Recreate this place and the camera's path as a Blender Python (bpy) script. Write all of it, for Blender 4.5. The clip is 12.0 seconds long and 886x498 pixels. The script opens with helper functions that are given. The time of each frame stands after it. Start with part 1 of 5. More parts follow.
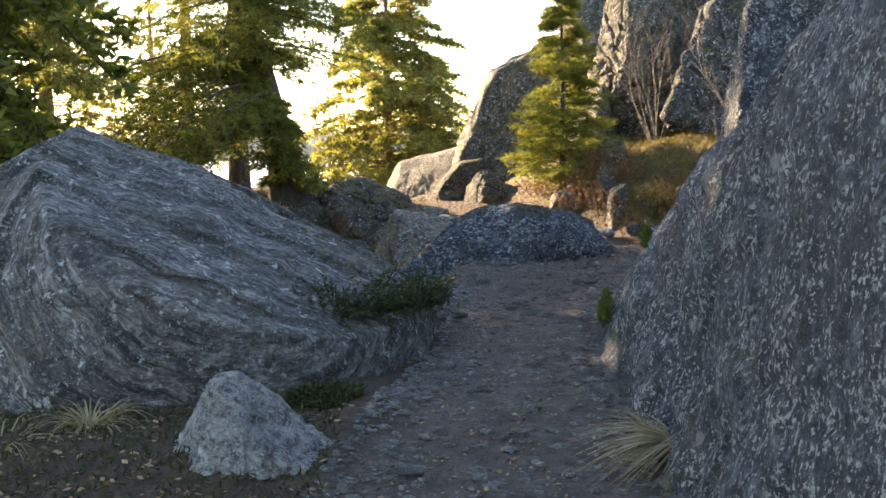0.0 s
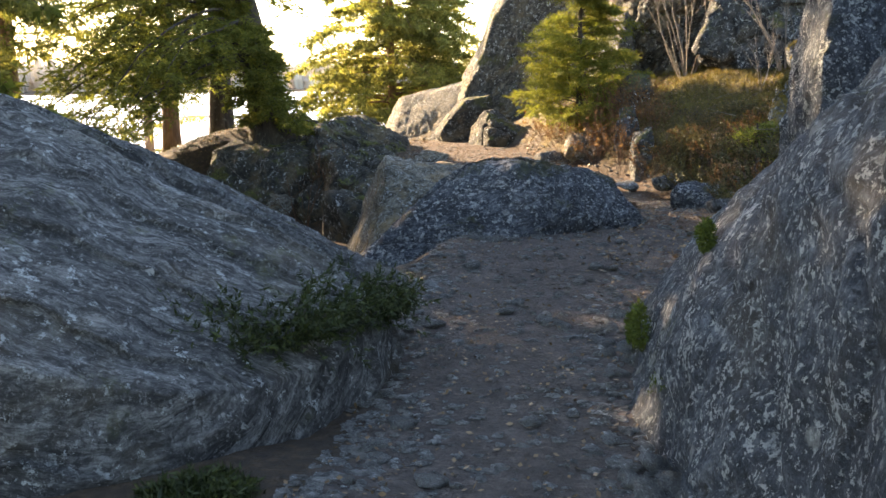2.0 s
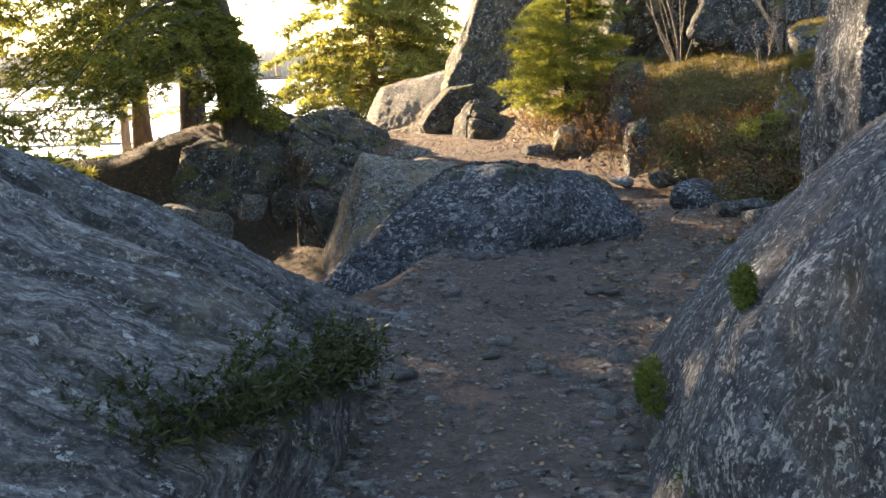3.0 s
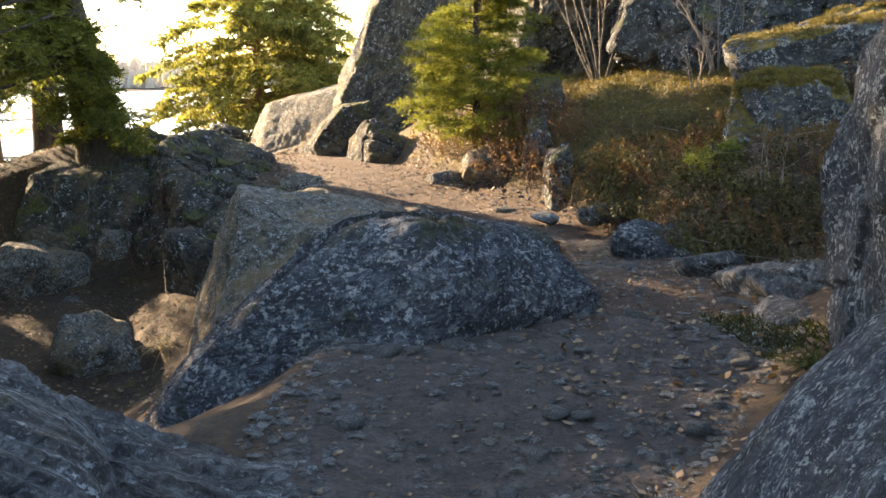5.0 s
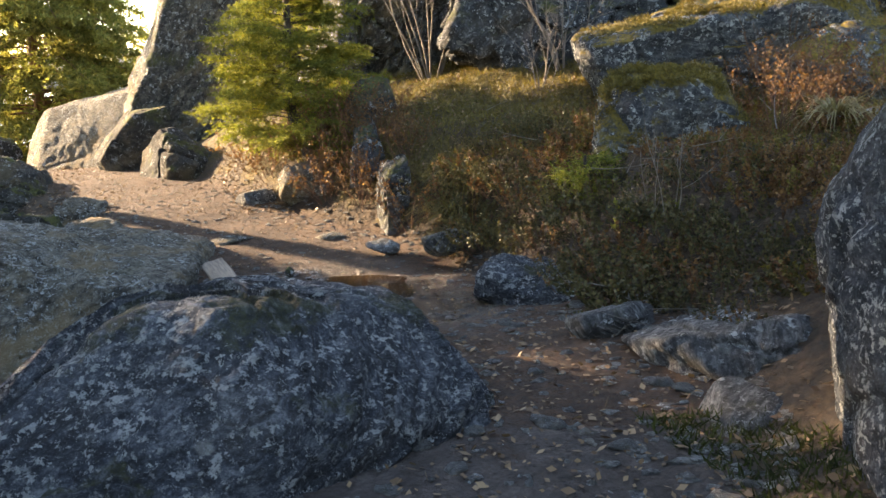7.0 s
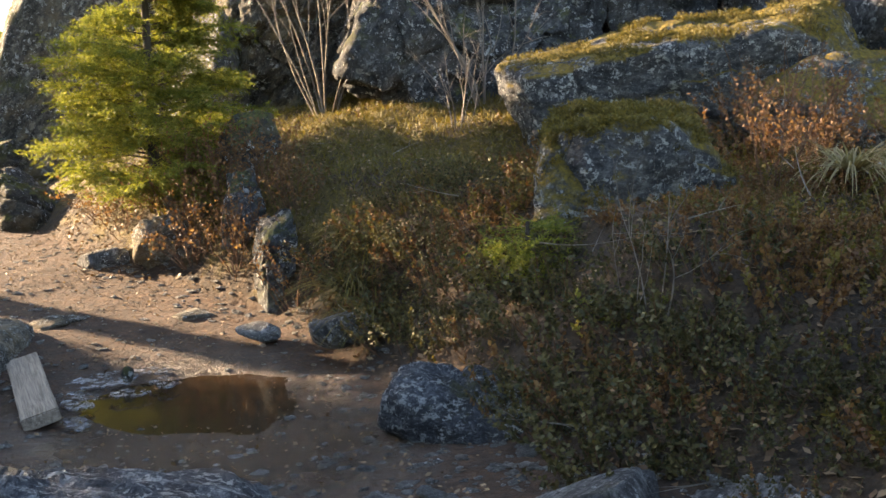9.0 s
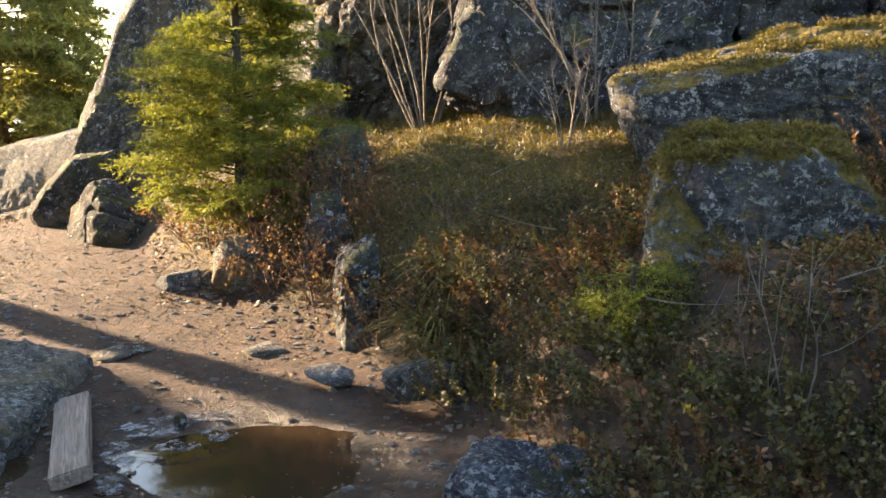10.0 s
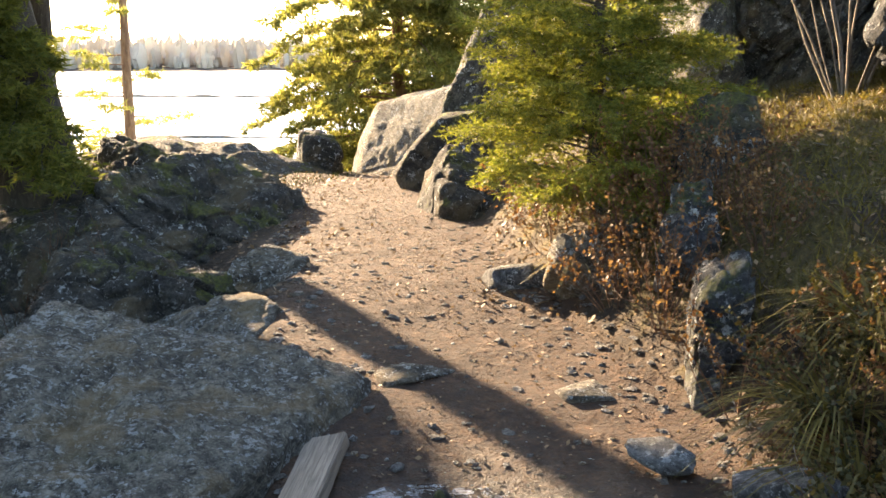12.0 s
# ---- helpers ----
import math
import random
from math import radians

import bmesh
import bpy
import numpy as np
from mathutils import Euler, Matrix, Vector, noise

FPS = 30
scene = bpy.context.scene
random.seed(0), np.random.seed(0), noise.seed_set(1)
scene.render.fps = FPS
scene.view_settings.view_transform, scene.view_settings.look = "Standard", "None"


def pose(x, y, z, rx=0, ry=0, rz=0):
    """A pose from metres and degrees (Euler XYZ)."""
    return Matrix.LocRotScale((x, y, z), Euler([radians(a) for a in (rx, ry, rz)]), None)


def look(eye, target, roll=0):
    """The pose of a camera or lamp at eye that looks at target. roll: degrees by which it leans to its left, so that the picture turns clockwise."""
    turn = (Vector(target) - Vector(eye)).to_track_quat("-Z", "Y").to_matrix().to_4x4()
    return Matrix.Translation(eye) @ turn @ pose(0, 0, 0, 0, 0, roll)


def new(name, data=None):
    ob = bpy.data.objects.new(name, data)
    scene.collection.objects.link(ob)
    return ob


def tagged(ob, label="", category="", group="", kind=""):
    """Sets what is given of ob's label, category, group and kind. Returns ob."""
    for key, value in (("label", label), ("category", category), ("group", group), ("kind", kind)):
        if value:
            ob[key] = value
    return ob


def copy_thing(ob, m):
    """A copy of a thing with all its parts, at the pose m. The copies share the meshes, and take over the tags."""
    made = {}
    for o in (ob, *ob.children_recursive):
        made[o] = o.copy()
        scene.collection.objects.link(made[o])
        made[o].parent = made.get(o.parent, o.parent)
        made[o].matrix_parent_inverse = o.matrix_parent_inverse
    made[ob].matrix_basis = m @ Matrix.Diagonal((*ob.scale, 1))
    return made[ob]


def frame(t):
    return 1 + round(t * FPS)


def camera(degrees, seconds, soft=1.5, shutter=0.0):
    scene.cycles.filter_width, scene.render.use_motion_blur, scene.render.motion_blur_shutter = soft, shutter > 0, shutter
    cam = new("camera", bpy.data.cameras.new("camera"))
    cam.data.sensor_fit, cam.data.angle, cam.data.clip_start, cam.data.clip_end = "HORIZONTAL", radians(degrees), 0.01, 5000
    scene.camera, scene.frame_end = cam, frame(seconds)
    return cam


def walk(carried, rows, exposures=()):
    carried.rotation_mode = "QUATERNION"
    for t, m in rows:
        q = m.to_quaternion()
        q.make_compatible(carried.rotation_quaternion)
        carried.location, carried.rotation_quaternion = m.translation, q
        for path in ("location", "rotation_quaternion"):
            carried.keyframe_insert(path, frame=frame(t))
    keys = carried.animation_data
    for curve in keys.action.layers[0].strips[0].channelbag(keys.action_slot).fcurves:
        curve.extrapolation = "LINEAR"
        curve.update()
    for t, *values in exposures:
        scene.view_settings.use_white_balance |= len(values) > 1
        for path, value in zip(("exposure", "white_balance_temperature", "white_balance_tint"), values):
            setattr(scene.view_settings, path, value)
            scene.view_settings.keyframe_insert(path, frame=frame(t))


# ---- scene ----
cam = camera(48.9, 12.0, soft=1.5)
METRES, EYE, TILT, LEAN, TURN = 9.5, 1.4, -5.7, 1.0, 0.0
ROWS = [
    (0.0, 0.0, 0.0, 0.0, 0.0, 0.0, -0.0),
    (0.5, 0.0033, 0.0444, 0.0047, 0.13, -0.08, -0.28),
    (1.0, 0.0093, 0.0901, 0.0112, -0.01, -1.02, -0.09),
    (1.5, 0.0177, 0.136, 0.0188, 0.69, -2.47, -0.62),
    (2.0, 0.0218, 0.1803, 0.0249, 0.84, -3.94, -0.4),
    (2.5, 0.0265, 0.2207, 0.0325, 0.63, -5.05, 0.43),
    (4.5, 0.0305, 0.3819, 0.0571, -3.14, -3.42, -0.03),
    (5.0, 0.0287, 0.4235, 0.0612, -6.08, -4.18, 0.84),
    (5.5, 0.0313, 0.4664, 0.065, -8.58, -4.84, 1.81),
    (6.0, 0.0345, 0.5068, 0.071, -11.67, -5.43, 2.36),
    (6.5, 0.0366, 0.5438, 0.0766, -14.98, -6.09, 2.87),
    (7.0, 0.0448, 0.5798, 0.0812, -17.01, -4.71, 2.64),
    (7.5, 0.0572, 0.621, 0.0851, -19.96, -2.4, 3.03),
    (9.5, 0.119, 0.7759, 0.1053, -22.83, -3.31, 2.26),
    (10.0, 0.1404, 0.8051, 0.112, -15.67, -2.45, 1.23),
    (10.5, 0.1592, 0.8437, 0.12, -7.97, -2.63, 0.46),
    (11.0, 0.1728, 0.8807, 0.127, -1.12, -4.2, -0.53),
    (11.5, 0.1841, 0.9183, 0.1303, 4.55, -5.64, -1.67),
    (12.0, 0.1861, 0.9575, 0.1327, 7.91, -5.28, -1.59),
]
walk(cam, [(t, pose(0, 0, EYE, TILT, LEAN, TURN) @ pose(METRES * x, METRES * y, METRES * z, 90 + pitch, roll, yaw)) for t, x, y, z, yaw, pitch, roll in ROWS],
     exposures=[(0.0, 2.98, 7150, 14), (12.0, 2.98, 7150, 14)])

# ---- world and sun: a low winter sun over the lake, ahead and to the left ----
SUN_AZ, SUN_EL = radians(42.0), radians(17.0)   # azimuth from straight ahead towards the left
world = bpy.data.worlds.new("world")
scene.world = world
world.use_nodes = True
wn = world.node_tree.nodes
sky = wn.new("ShaderNodeTexSky")
sky.sky_type, sky.sun_disc = "NISHITA", False
sky.sun_elevation, sky.sun_rotation = SUN_EL, -SUN_AZ
sky.air_density, sky.dust_density = 1.0, 0.7
wn["Background"].inputs["Strength"].default_value = 0.105
world.node_tree.links.new(sky.outputs[0], wn["Background"].inputs[0])
sun = new("sun", bpy.data.lights.new("sun", "SUN"))
sun.data.energy, sun.data.angle, sun.data.color = 5.0, radians(0.6), (1.0, 0.78, 0.52)
SUN_TO = Vector((-math.sin(SUN_AZ) * math.cos(SUN_EL), math.cos(SUN_AZ) * math.cos(SUN_EL), math.sin(SUN_EL)))
sun.matrix_world = look(SUN_TO * 60, (0, 0, 0))

# ---- materials ----
class Nodes:
    """Short hand for a node material."""
    def __init__(self, name, rough=0.85):
        self.mat = bpy.data.materials.new(name)
        self.mat.use_nodes = True
        self.t = self.mat.node_tree
        self.bsdf = self.t.nodes["Principled BSDF"]
        self.bsdf.inputs["Roughness"].default_value = rough
        self.coord = self.t.nodes.new("ShaderNodeTexCoord").outputs["Object"]

    def link(self, a, b):
        if isinstance(a, (int, float)):
            b.default_value = a
        elif isinstance(a, tuple):
            b.default_value = (*a, 1.0) if len(a) == 3 and len(b.default_value) == 4 else a
        else:
            self.t.links.new(a, b)

    def mapping(self, scale=(1, 1, 1), rot=(0, 0, 0), source=None):
        v = source or self.coord
        for key, value in (("Rotation", [radians(a) for a in rot]), ("Scale", scale)):
            n = self.t.nodes.new("ShaderNodeMapping")
            self.link(v, n.inputs["Vector"])
            n.inputs[key].default_value = value
            v = n.outputs[0]
        return v

    def noise(self, scale, detail=6, rough=0.6, vec=None, warp=0.0):
        n = self.t.nodes.new("ShaderNodeTexNoise")
        self.link(vec or self.coord, n.inputs["Vector"])
        n.inputs["Scale"].default_value, n.inputs["Detail"].default_value = scale, detail
        n.inputs["Roughness"].default_value, n.inputs["Distortion"].default_value = rough, warp
        return n.outputs["Fac"]

    def voronoi(self, scale, vec=None, feature="F1", out="Distance", rnd=1.0):
        n = self.t.nodes.new("ShaderNodeTexVoronoi")
        n.feature = feature
        self.link(vec or self.coord, n.inputs["Vector"])
        n.inputs["Scale"].default_value, n.inputs["Randomness"].default_value = scale, rnd
        return n.outputs[out]

    def ramp(self, fac, *stops, mode="LINEAR"):
        n = self.t.nodes.new("ShaderNodeValToRGB")
        n.color_ramp.interpolation = mode
        while len(n.color_ramp.elements) < len(stops):
            n.color_ramp.elements.new(0.5)
        for e, (p, c) in zip(n.color_ramp.elements, stops):
            e.position = p
            e.color = (c, c, c, 1) if isinstance(c, (int, float)) else (*c, 1)
        self.link(fac, n.inputs[0])
        return n.outputs[0]

    def mix(self, fac, a, b, kind="MIX"):
        n = self.t.nodes.new("ShaderNodeMix")
        n.data_type, n.blend_type = "RGBA", kind
        for v, i in ((fac, 0), (a, 6), (b, 7)):
            self.link(v, n.inputs[i])
        return n.outputs[2]

    def math(self, op, a, b=0.0):
        n = self.t.nodes.new("ShaderNodeMath")
        n.operation = op
        self.link(a, n.inputs[0]), self.link(b, n.inputs[1])
        return n.outputs[0]

    def random(self):
        return self.t.nodes.new("ShaderNodeObjectInfo").outputs["Random"]

    def island(self):
        return self.t.nodes.new("ShaderNodeNewGeometry").outputs["Random Per Island"]

    def up(self):
        n = self.t.nodes.new("ShaderNodeSeparateXYZ")
        self.link(self.t.nodes.new("ShaderNodeNewGeometry").outputs["Normal"], n.inputs[0])
        return n.outputs["Z"]

    def xyz(self):
        n = self.t.nodes.new("ShaderNodeSeparateXYZ")
        self.link(self.coord, n.inputs[0])
        return n.outputs

    def bump(self, height, strength=0.5, dist=0.02, prev=None):
        n = self.t.nodes.new("ShaderNodeBump")
        n.inputs["Strength"].default_value, n.inputs["Distance"].default_value = strength, dist
        self.link(height, n.inputs["Height"])
        if prev:
            self.link(prev, n.inputs["Normal"])
        return n.outputs[0]

    def done(self, colour, normal=None, rough=None):
        self.link(colour, self.bsdf.inputs["Base Color"])
        if normal:
            self.link(normal, self.bsdf.inputs["Normal"])
        if rough is not None:
            self.link(rough, self.bsdf.inputs["Roughness"])
        return self.mat


def level(normal):
    """The turn, in degrees, that lays layers of this normal flat."""
    e = Vector(normal).normalized().rotation_difference(Vector((0, 0, 1))).to_euler()
    return tuple(math.degrees(a) for a in e)


def rock_material(name, dark, mid, pale, layers, streak=5.0, lichen=0.5, moss=0.3, fine=1.0, warm=(0.30, 0.22, 0.11), warmth=0.25, moss_colour=(0.07, 0.085, 0.014), bump=1.0, line=0.6):
    """Foliated gneiss with crusts of pale lichen, dark stains and moss."""
    n = Nodes(name, 0.9)
    rot = level(layers)
    strata = n.mapping((1.0, 1.0, 1.0 + (streak - 1.0) * 0.6), rot)
    broad = n.noise(1.3, 5, 0.6, strata, 0.6)
    grain = n.noise(8.0 * fine, 9, 0.78, strata, 0.12)
    speck = n.noise(60.0 * fine, 4, 0.8)
    c = n.ramp(grain, (0.39, dark), (0.50, mid), (0.64, pale))
    c = n.mix(n.ramp(broad, (0.36, 0.7), (0.60, 0.0)), c, n.mix(0.75, c, dark))
    # dark crusts
    c = n.mix(n.ramp(n.noise(15.0 * fine, 7, 0.72, n.mapping((1, 1, 1.3), (20, 35, 10)), 0.5), (0.53, 0.0), (0.60, 0.85)), c, dark)
    # thin cracks along the layers
    crack = n.ramp(n.noise(1.5, 5, 0.55, n.mapping((0.3, 0.3, streak * 0.7), rot), 0.25), (0.472, 0.0), (0.5, 1.0), (0.528, 0.0))
    crack = n.math("MULTIPLY", crack, n.ramp(n.noise(2.1, 3), (0.42, 0.2), (0.58, 1.0)))
    c = n.mix(n.math("MULTIPLY", crack, line), c, (dark[0] * 0.3, dark[1] * 0.3, dark[2] * 0.3))
    fine_crack = n.ramp(n.noise(8.0, 6, 0.62, n.mapping((0.4, 0.4, streak * 0.9), rot), 0.4), (0.475, 0.0), (0.5, 1.0), (0.525, 0.0))
    c = n.mix(n.math("MULTIPLY", fine_crack, line * 0.55), c, (dark[0] * 0.5, dark[1] * 0.5, dark[2] * 0.5))
    # lichen: broken crusts of small pale blotches, and some round rosettes
    spread_ = n.ramp(n.noise(4.6, 8, 0.78), (0.48 - 0.16 * lichen, 0.0), (0.62 - 0.14 * lichen, 1.0))
    crust = n.math("ADD", n.noise(25.0 * fine, 6, 0.74, None, 0.0), n.math("MULTIPLY", n.math("SUBTRACT", n.noise(8.0, 6, 0.7), 0.5), 0.4))
    blot = n.math("MULTIPLY", n.ramp(crust, (0.595 - 0.05 * lichen, 0.0), (0.62 - 0.05 * lichen, 1.0)), spread_)
    c = n.mix(n.math("MULTIPLY", blot, 0.9), c, n.mix(n.noise(6.0), (0.40, 0.43, 0.45), (0.80, 0.80, 0.76)))
    rose = n.ramp(n.math("ADD", n.voronoi(3.6), n.math("MULTIPLY", n.noise(26.0, 4), 0.16)), (0.17, 1.0), (0.20, 0.0))
    c = n.mix(n.math("MULTIPLY", rose, 0.6 * min(1.0, lichen * 1.3)), c, (0.42, 0.42, 0.39))
    c = n.mix(n.ramp(speck, (0.36, 0.6), (0.48, 0.0)), c, dark)
    c = n.mix(n.ramp(speck, (0.56, 0.0), (0.68, 0.6)), c, pale)
    c = n.mix(n.math("MULTIPLY", n.ramp(n.noise(2.3, 5, 0.65, n.mapping((1, 1, 1.5), (0, 40, 70))), (0.50, 0.0), (0.64, 1.0)), warmth), c, warm)
    mossy = n.math("MULTIPLY", n.ramp(n.noise(2.6, 7, 0.72, n.mapping((1, 1, 1), (50, 0, 30))), (0.62 - 0.24 * moss, 0.0), (0.68 - 0.24 * moss, 1.0)),
                   n.ramp(n.up(), (0.05, 0.0), (0.55, min(1.0, moss * 2.2))))
    c = n.mix(mossy, c, n.mix(n.ramp(n.noise(45.0, 4, 0.7), (0.35, 0.0), (0.65, 1.0)), (moss_colour[0] * 0.5, moss_colour[1] * 0.5, moss_colour[2]), (moss_colour[0] * 2.2, moss_colour[1] * 1.9, moss_colour[2] * 1.6)))
    h = n.math("ADD", n.math("MULTIPLY", grain, 1.0), n.math("MULTIPLY", speck, 0.3))
    h = n.math("ADD", h, n.math("MULTIPLY", crack, -0.4))
    h = n.math("ADD", h, n.math("MULTIPLY", blot, 0.12))
    return n.done(c, n.bump(n.noise(140.0, 3), 0.45, 0.007, n.bump(h, 1.0 * bump, 0.09)), 0.92)


# the lie of the rock's layers
L_SLAB = Vector((0.357, -0.694, 0.624)).normalized()
L_BOULDER = Vector((-0.25, -0.35, 0.9)).normalized()
L_CLIFF = Vector((-0.8, 0.1, 0.55)).normalized()
M_SLAB = rock_material("slab_gneiss", (0.030, 0.029, 0.029), (0.150, 0.147, 0.145), (0.42, 0.41, 0.395), L_SLAB, 12.0, 0.30, 0.14, 0.9, warmth=0.12, bump=0.8, line=1.0)
M_BLUE = rock_material("lichen_gneiss", (0.012, 0.016, 0.022), (0.072, 0.085, 0.108), (0.27, 0.295, 0.335), (-0.3, 0.9, 0.2), 1.1, 0.85, 0.2, 1.9, warmth=0.12, line=0.4)
M_BOULDER = rock_material("boulder_gneiss", (0.016, 0.020, 0.028), (0.105, 0.120, 0.148), (0.44, 0.46, 0.49), L_BOULDER, 5.5, 0.95, 0.34, 1.4, warmth=0.05, line=0.9, moss_colour=(0.035, 0.042, 0.008))
M_TAN = rock_material("weathered_gneiss", (0.040, 0.035, 0.027), (0.24, 0.215, 0.17), (0.54, 0.49, 0.39), L_BOULDER, 3.5, 0.75, 0.08, 1.5, warm=(0.36, 0.25, 0.12), warmth=0.6)
M_PALE = rock_material("pale_stone", (0.09, 0.09, 0.09), (0.27, 0.27, 0.265), (0.48, 0.47, 0.45), (0.4, 0.2, 0.8), 2.0, 0.7, 0.1, 1.3, warmth=0.15)
M_WHITE = rock_material("white_stone", (0.10, 0.10, 0.10), (0.52, 0.52, 0.51), (0.88, 0.87, 0.85), (0.4, 0.2, 0.8), 2.0, 0.6, 0.05, 1.6, warmth=0.08, line=0.3)
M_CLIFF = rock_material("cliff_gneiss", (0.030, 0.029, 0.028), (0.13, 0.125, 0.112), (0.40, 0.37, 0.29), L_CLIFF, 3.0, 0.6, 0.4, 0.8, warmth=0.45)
# darker, bluer copy of the cliff rock, with its shade put into the colour
M_CLIFF_SHADE = rock_material("shaded_cliff_gneiss", (0.016, 0.018, 0.022), (0.060, 0.065, 0.075), (0.22, 0.23, 0.235), (-0.4, 0.7, 0.5), 2.2, 0.6, 0.35, 0.9, warmth=0.12, line=0.9)
M_MOSSROCK = rock_material("mossy_gneiss", (0.024, 0.028, 0.035), (0.10, 0.108, 0.122), (0.33, 0.335, 0.335), (0.1, 0.2, 0.95), 4.0, 0.85, 0.80, 1.2, warmth=0.12, moss_colour=(0.14, 0.115, 0.012))
M_STONE = rock_material("trail_stone", (0.07, 0.068, 0.066), (0.24, 0.232, 0.222), (0.46, 0.445, 0.42), (0.4, 0.2, 0.8), 3.0, 0.45, 0.05, 1.6, warmth=0.2)
# gneiss with shade put into its colour, for rocks at gully and shore
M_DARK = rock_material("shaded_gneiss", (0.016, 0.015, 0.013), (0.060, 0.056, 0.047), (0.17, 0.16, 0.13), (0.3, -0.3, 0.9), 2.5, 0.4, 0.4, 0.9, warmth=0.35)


def path_centre(y):
    return np.interp(y, (0, 4, 6, 7.5, 9, 10.5, 12, 14, 16, 18, 20, 24), (0.2, 0.3, 0.45, 0.9, 1.75, 1.65, 1.45, 1.15, 0.45, -0.15, -0.5, -1.0))


def path_right(y):
    return np.interp(y, (0, 3, 5, 6.5, 8, 9.2, 10.7, 12.2, 13.1, 14, 15, 16, 18, 22), (0.95, 0.9, 0.85, 1.05, 2.2, 2.7, 2.5, 2.5, 2.3, 1.85, 1.45, 1.15, 0.65, 0.2))


def path_left(y):
    return np.interp(y, (0, 3, 5, 6.5, 8, 9.2, 10.7, 12.2, 13.1, 14, 15, 16, 18, 22), (-0.7, -0.45, -0.1, -0.2, 0.2, 0.6, 0.6, 0.75, 0.5, 0.2, 0.0, -0.35, -0.9, -2.0))


def ground_z(x, y):
    """Height of the ground: the trodden trail, the bank that rises on its right and the drop on its left to the lake."""
    x, y = np.asarray(x, float), np.asarray(y, float)
    z = np.interp(y, (-6, 0, 4, 6, 7.5, 8.5, 9.6, 11, 12, 13.5, 14.7, 17, 20, 23, 27, 40), (-0.1, 0.0, 0.27, 0.32, 0.44, 0.46, 0.42, 0.30, 0.24, 0.34, 0.44, 0.50, 0.42, 0.2, -1.2, -4.0))
    r = np.maximum(x - path_right(y), 0)
    rise = 0.85 * np.minimum(r, 0.9) + np.interp(y, (11, 12.5, 14), (0.10, 0.16, 0.24)) * np.clip(r - 0.9, 0, 2.6) + 0.15 * np.clip(r - 3.5, 0, 20)
    rise *= np.interp(y, (6, 9.5, 10.5, 16, 20, 26), (0.35, 0.45, 1.0, 1.0, 0.5, 0.1))
    l = np.maximum(path_left(y) - x, 0)
    drop = np.interp(y, (2, 6, 7.2, 8.2, 10, 15, 16.5, 19, 23), (0.0, 0.0, 0.08, 0.5, 0.55, 0.5, 0.12, 0.12, 0.3)) * np.minimum(l, 2.2) + 0.12 * np.clip(l - 5, 0, 60)
    z = z + rise - drop + 0.9 * np.exp(-((x + 3.1) ** 2 / 1.6 + (y - 17.4) ** 2 / 1.8)) * 0.7
    z = z - 0.09 * np.exp(-((x - 1.6) ** 2 / 0.6 + (y - 11.45) ** 2 / 1.3))
    lake = np.clip((y + 0.35 * np.abs(x) - 26) / 14, 0, 1) * (np.abs(x) < 4000)
    z = z - 3.2 * lake * lake
    shore = np.clip((np.hypot(x, y) - 640) / 260, 0, 1)
    z = np.maximum(z, -5.5)
    return z + shore * 9.0


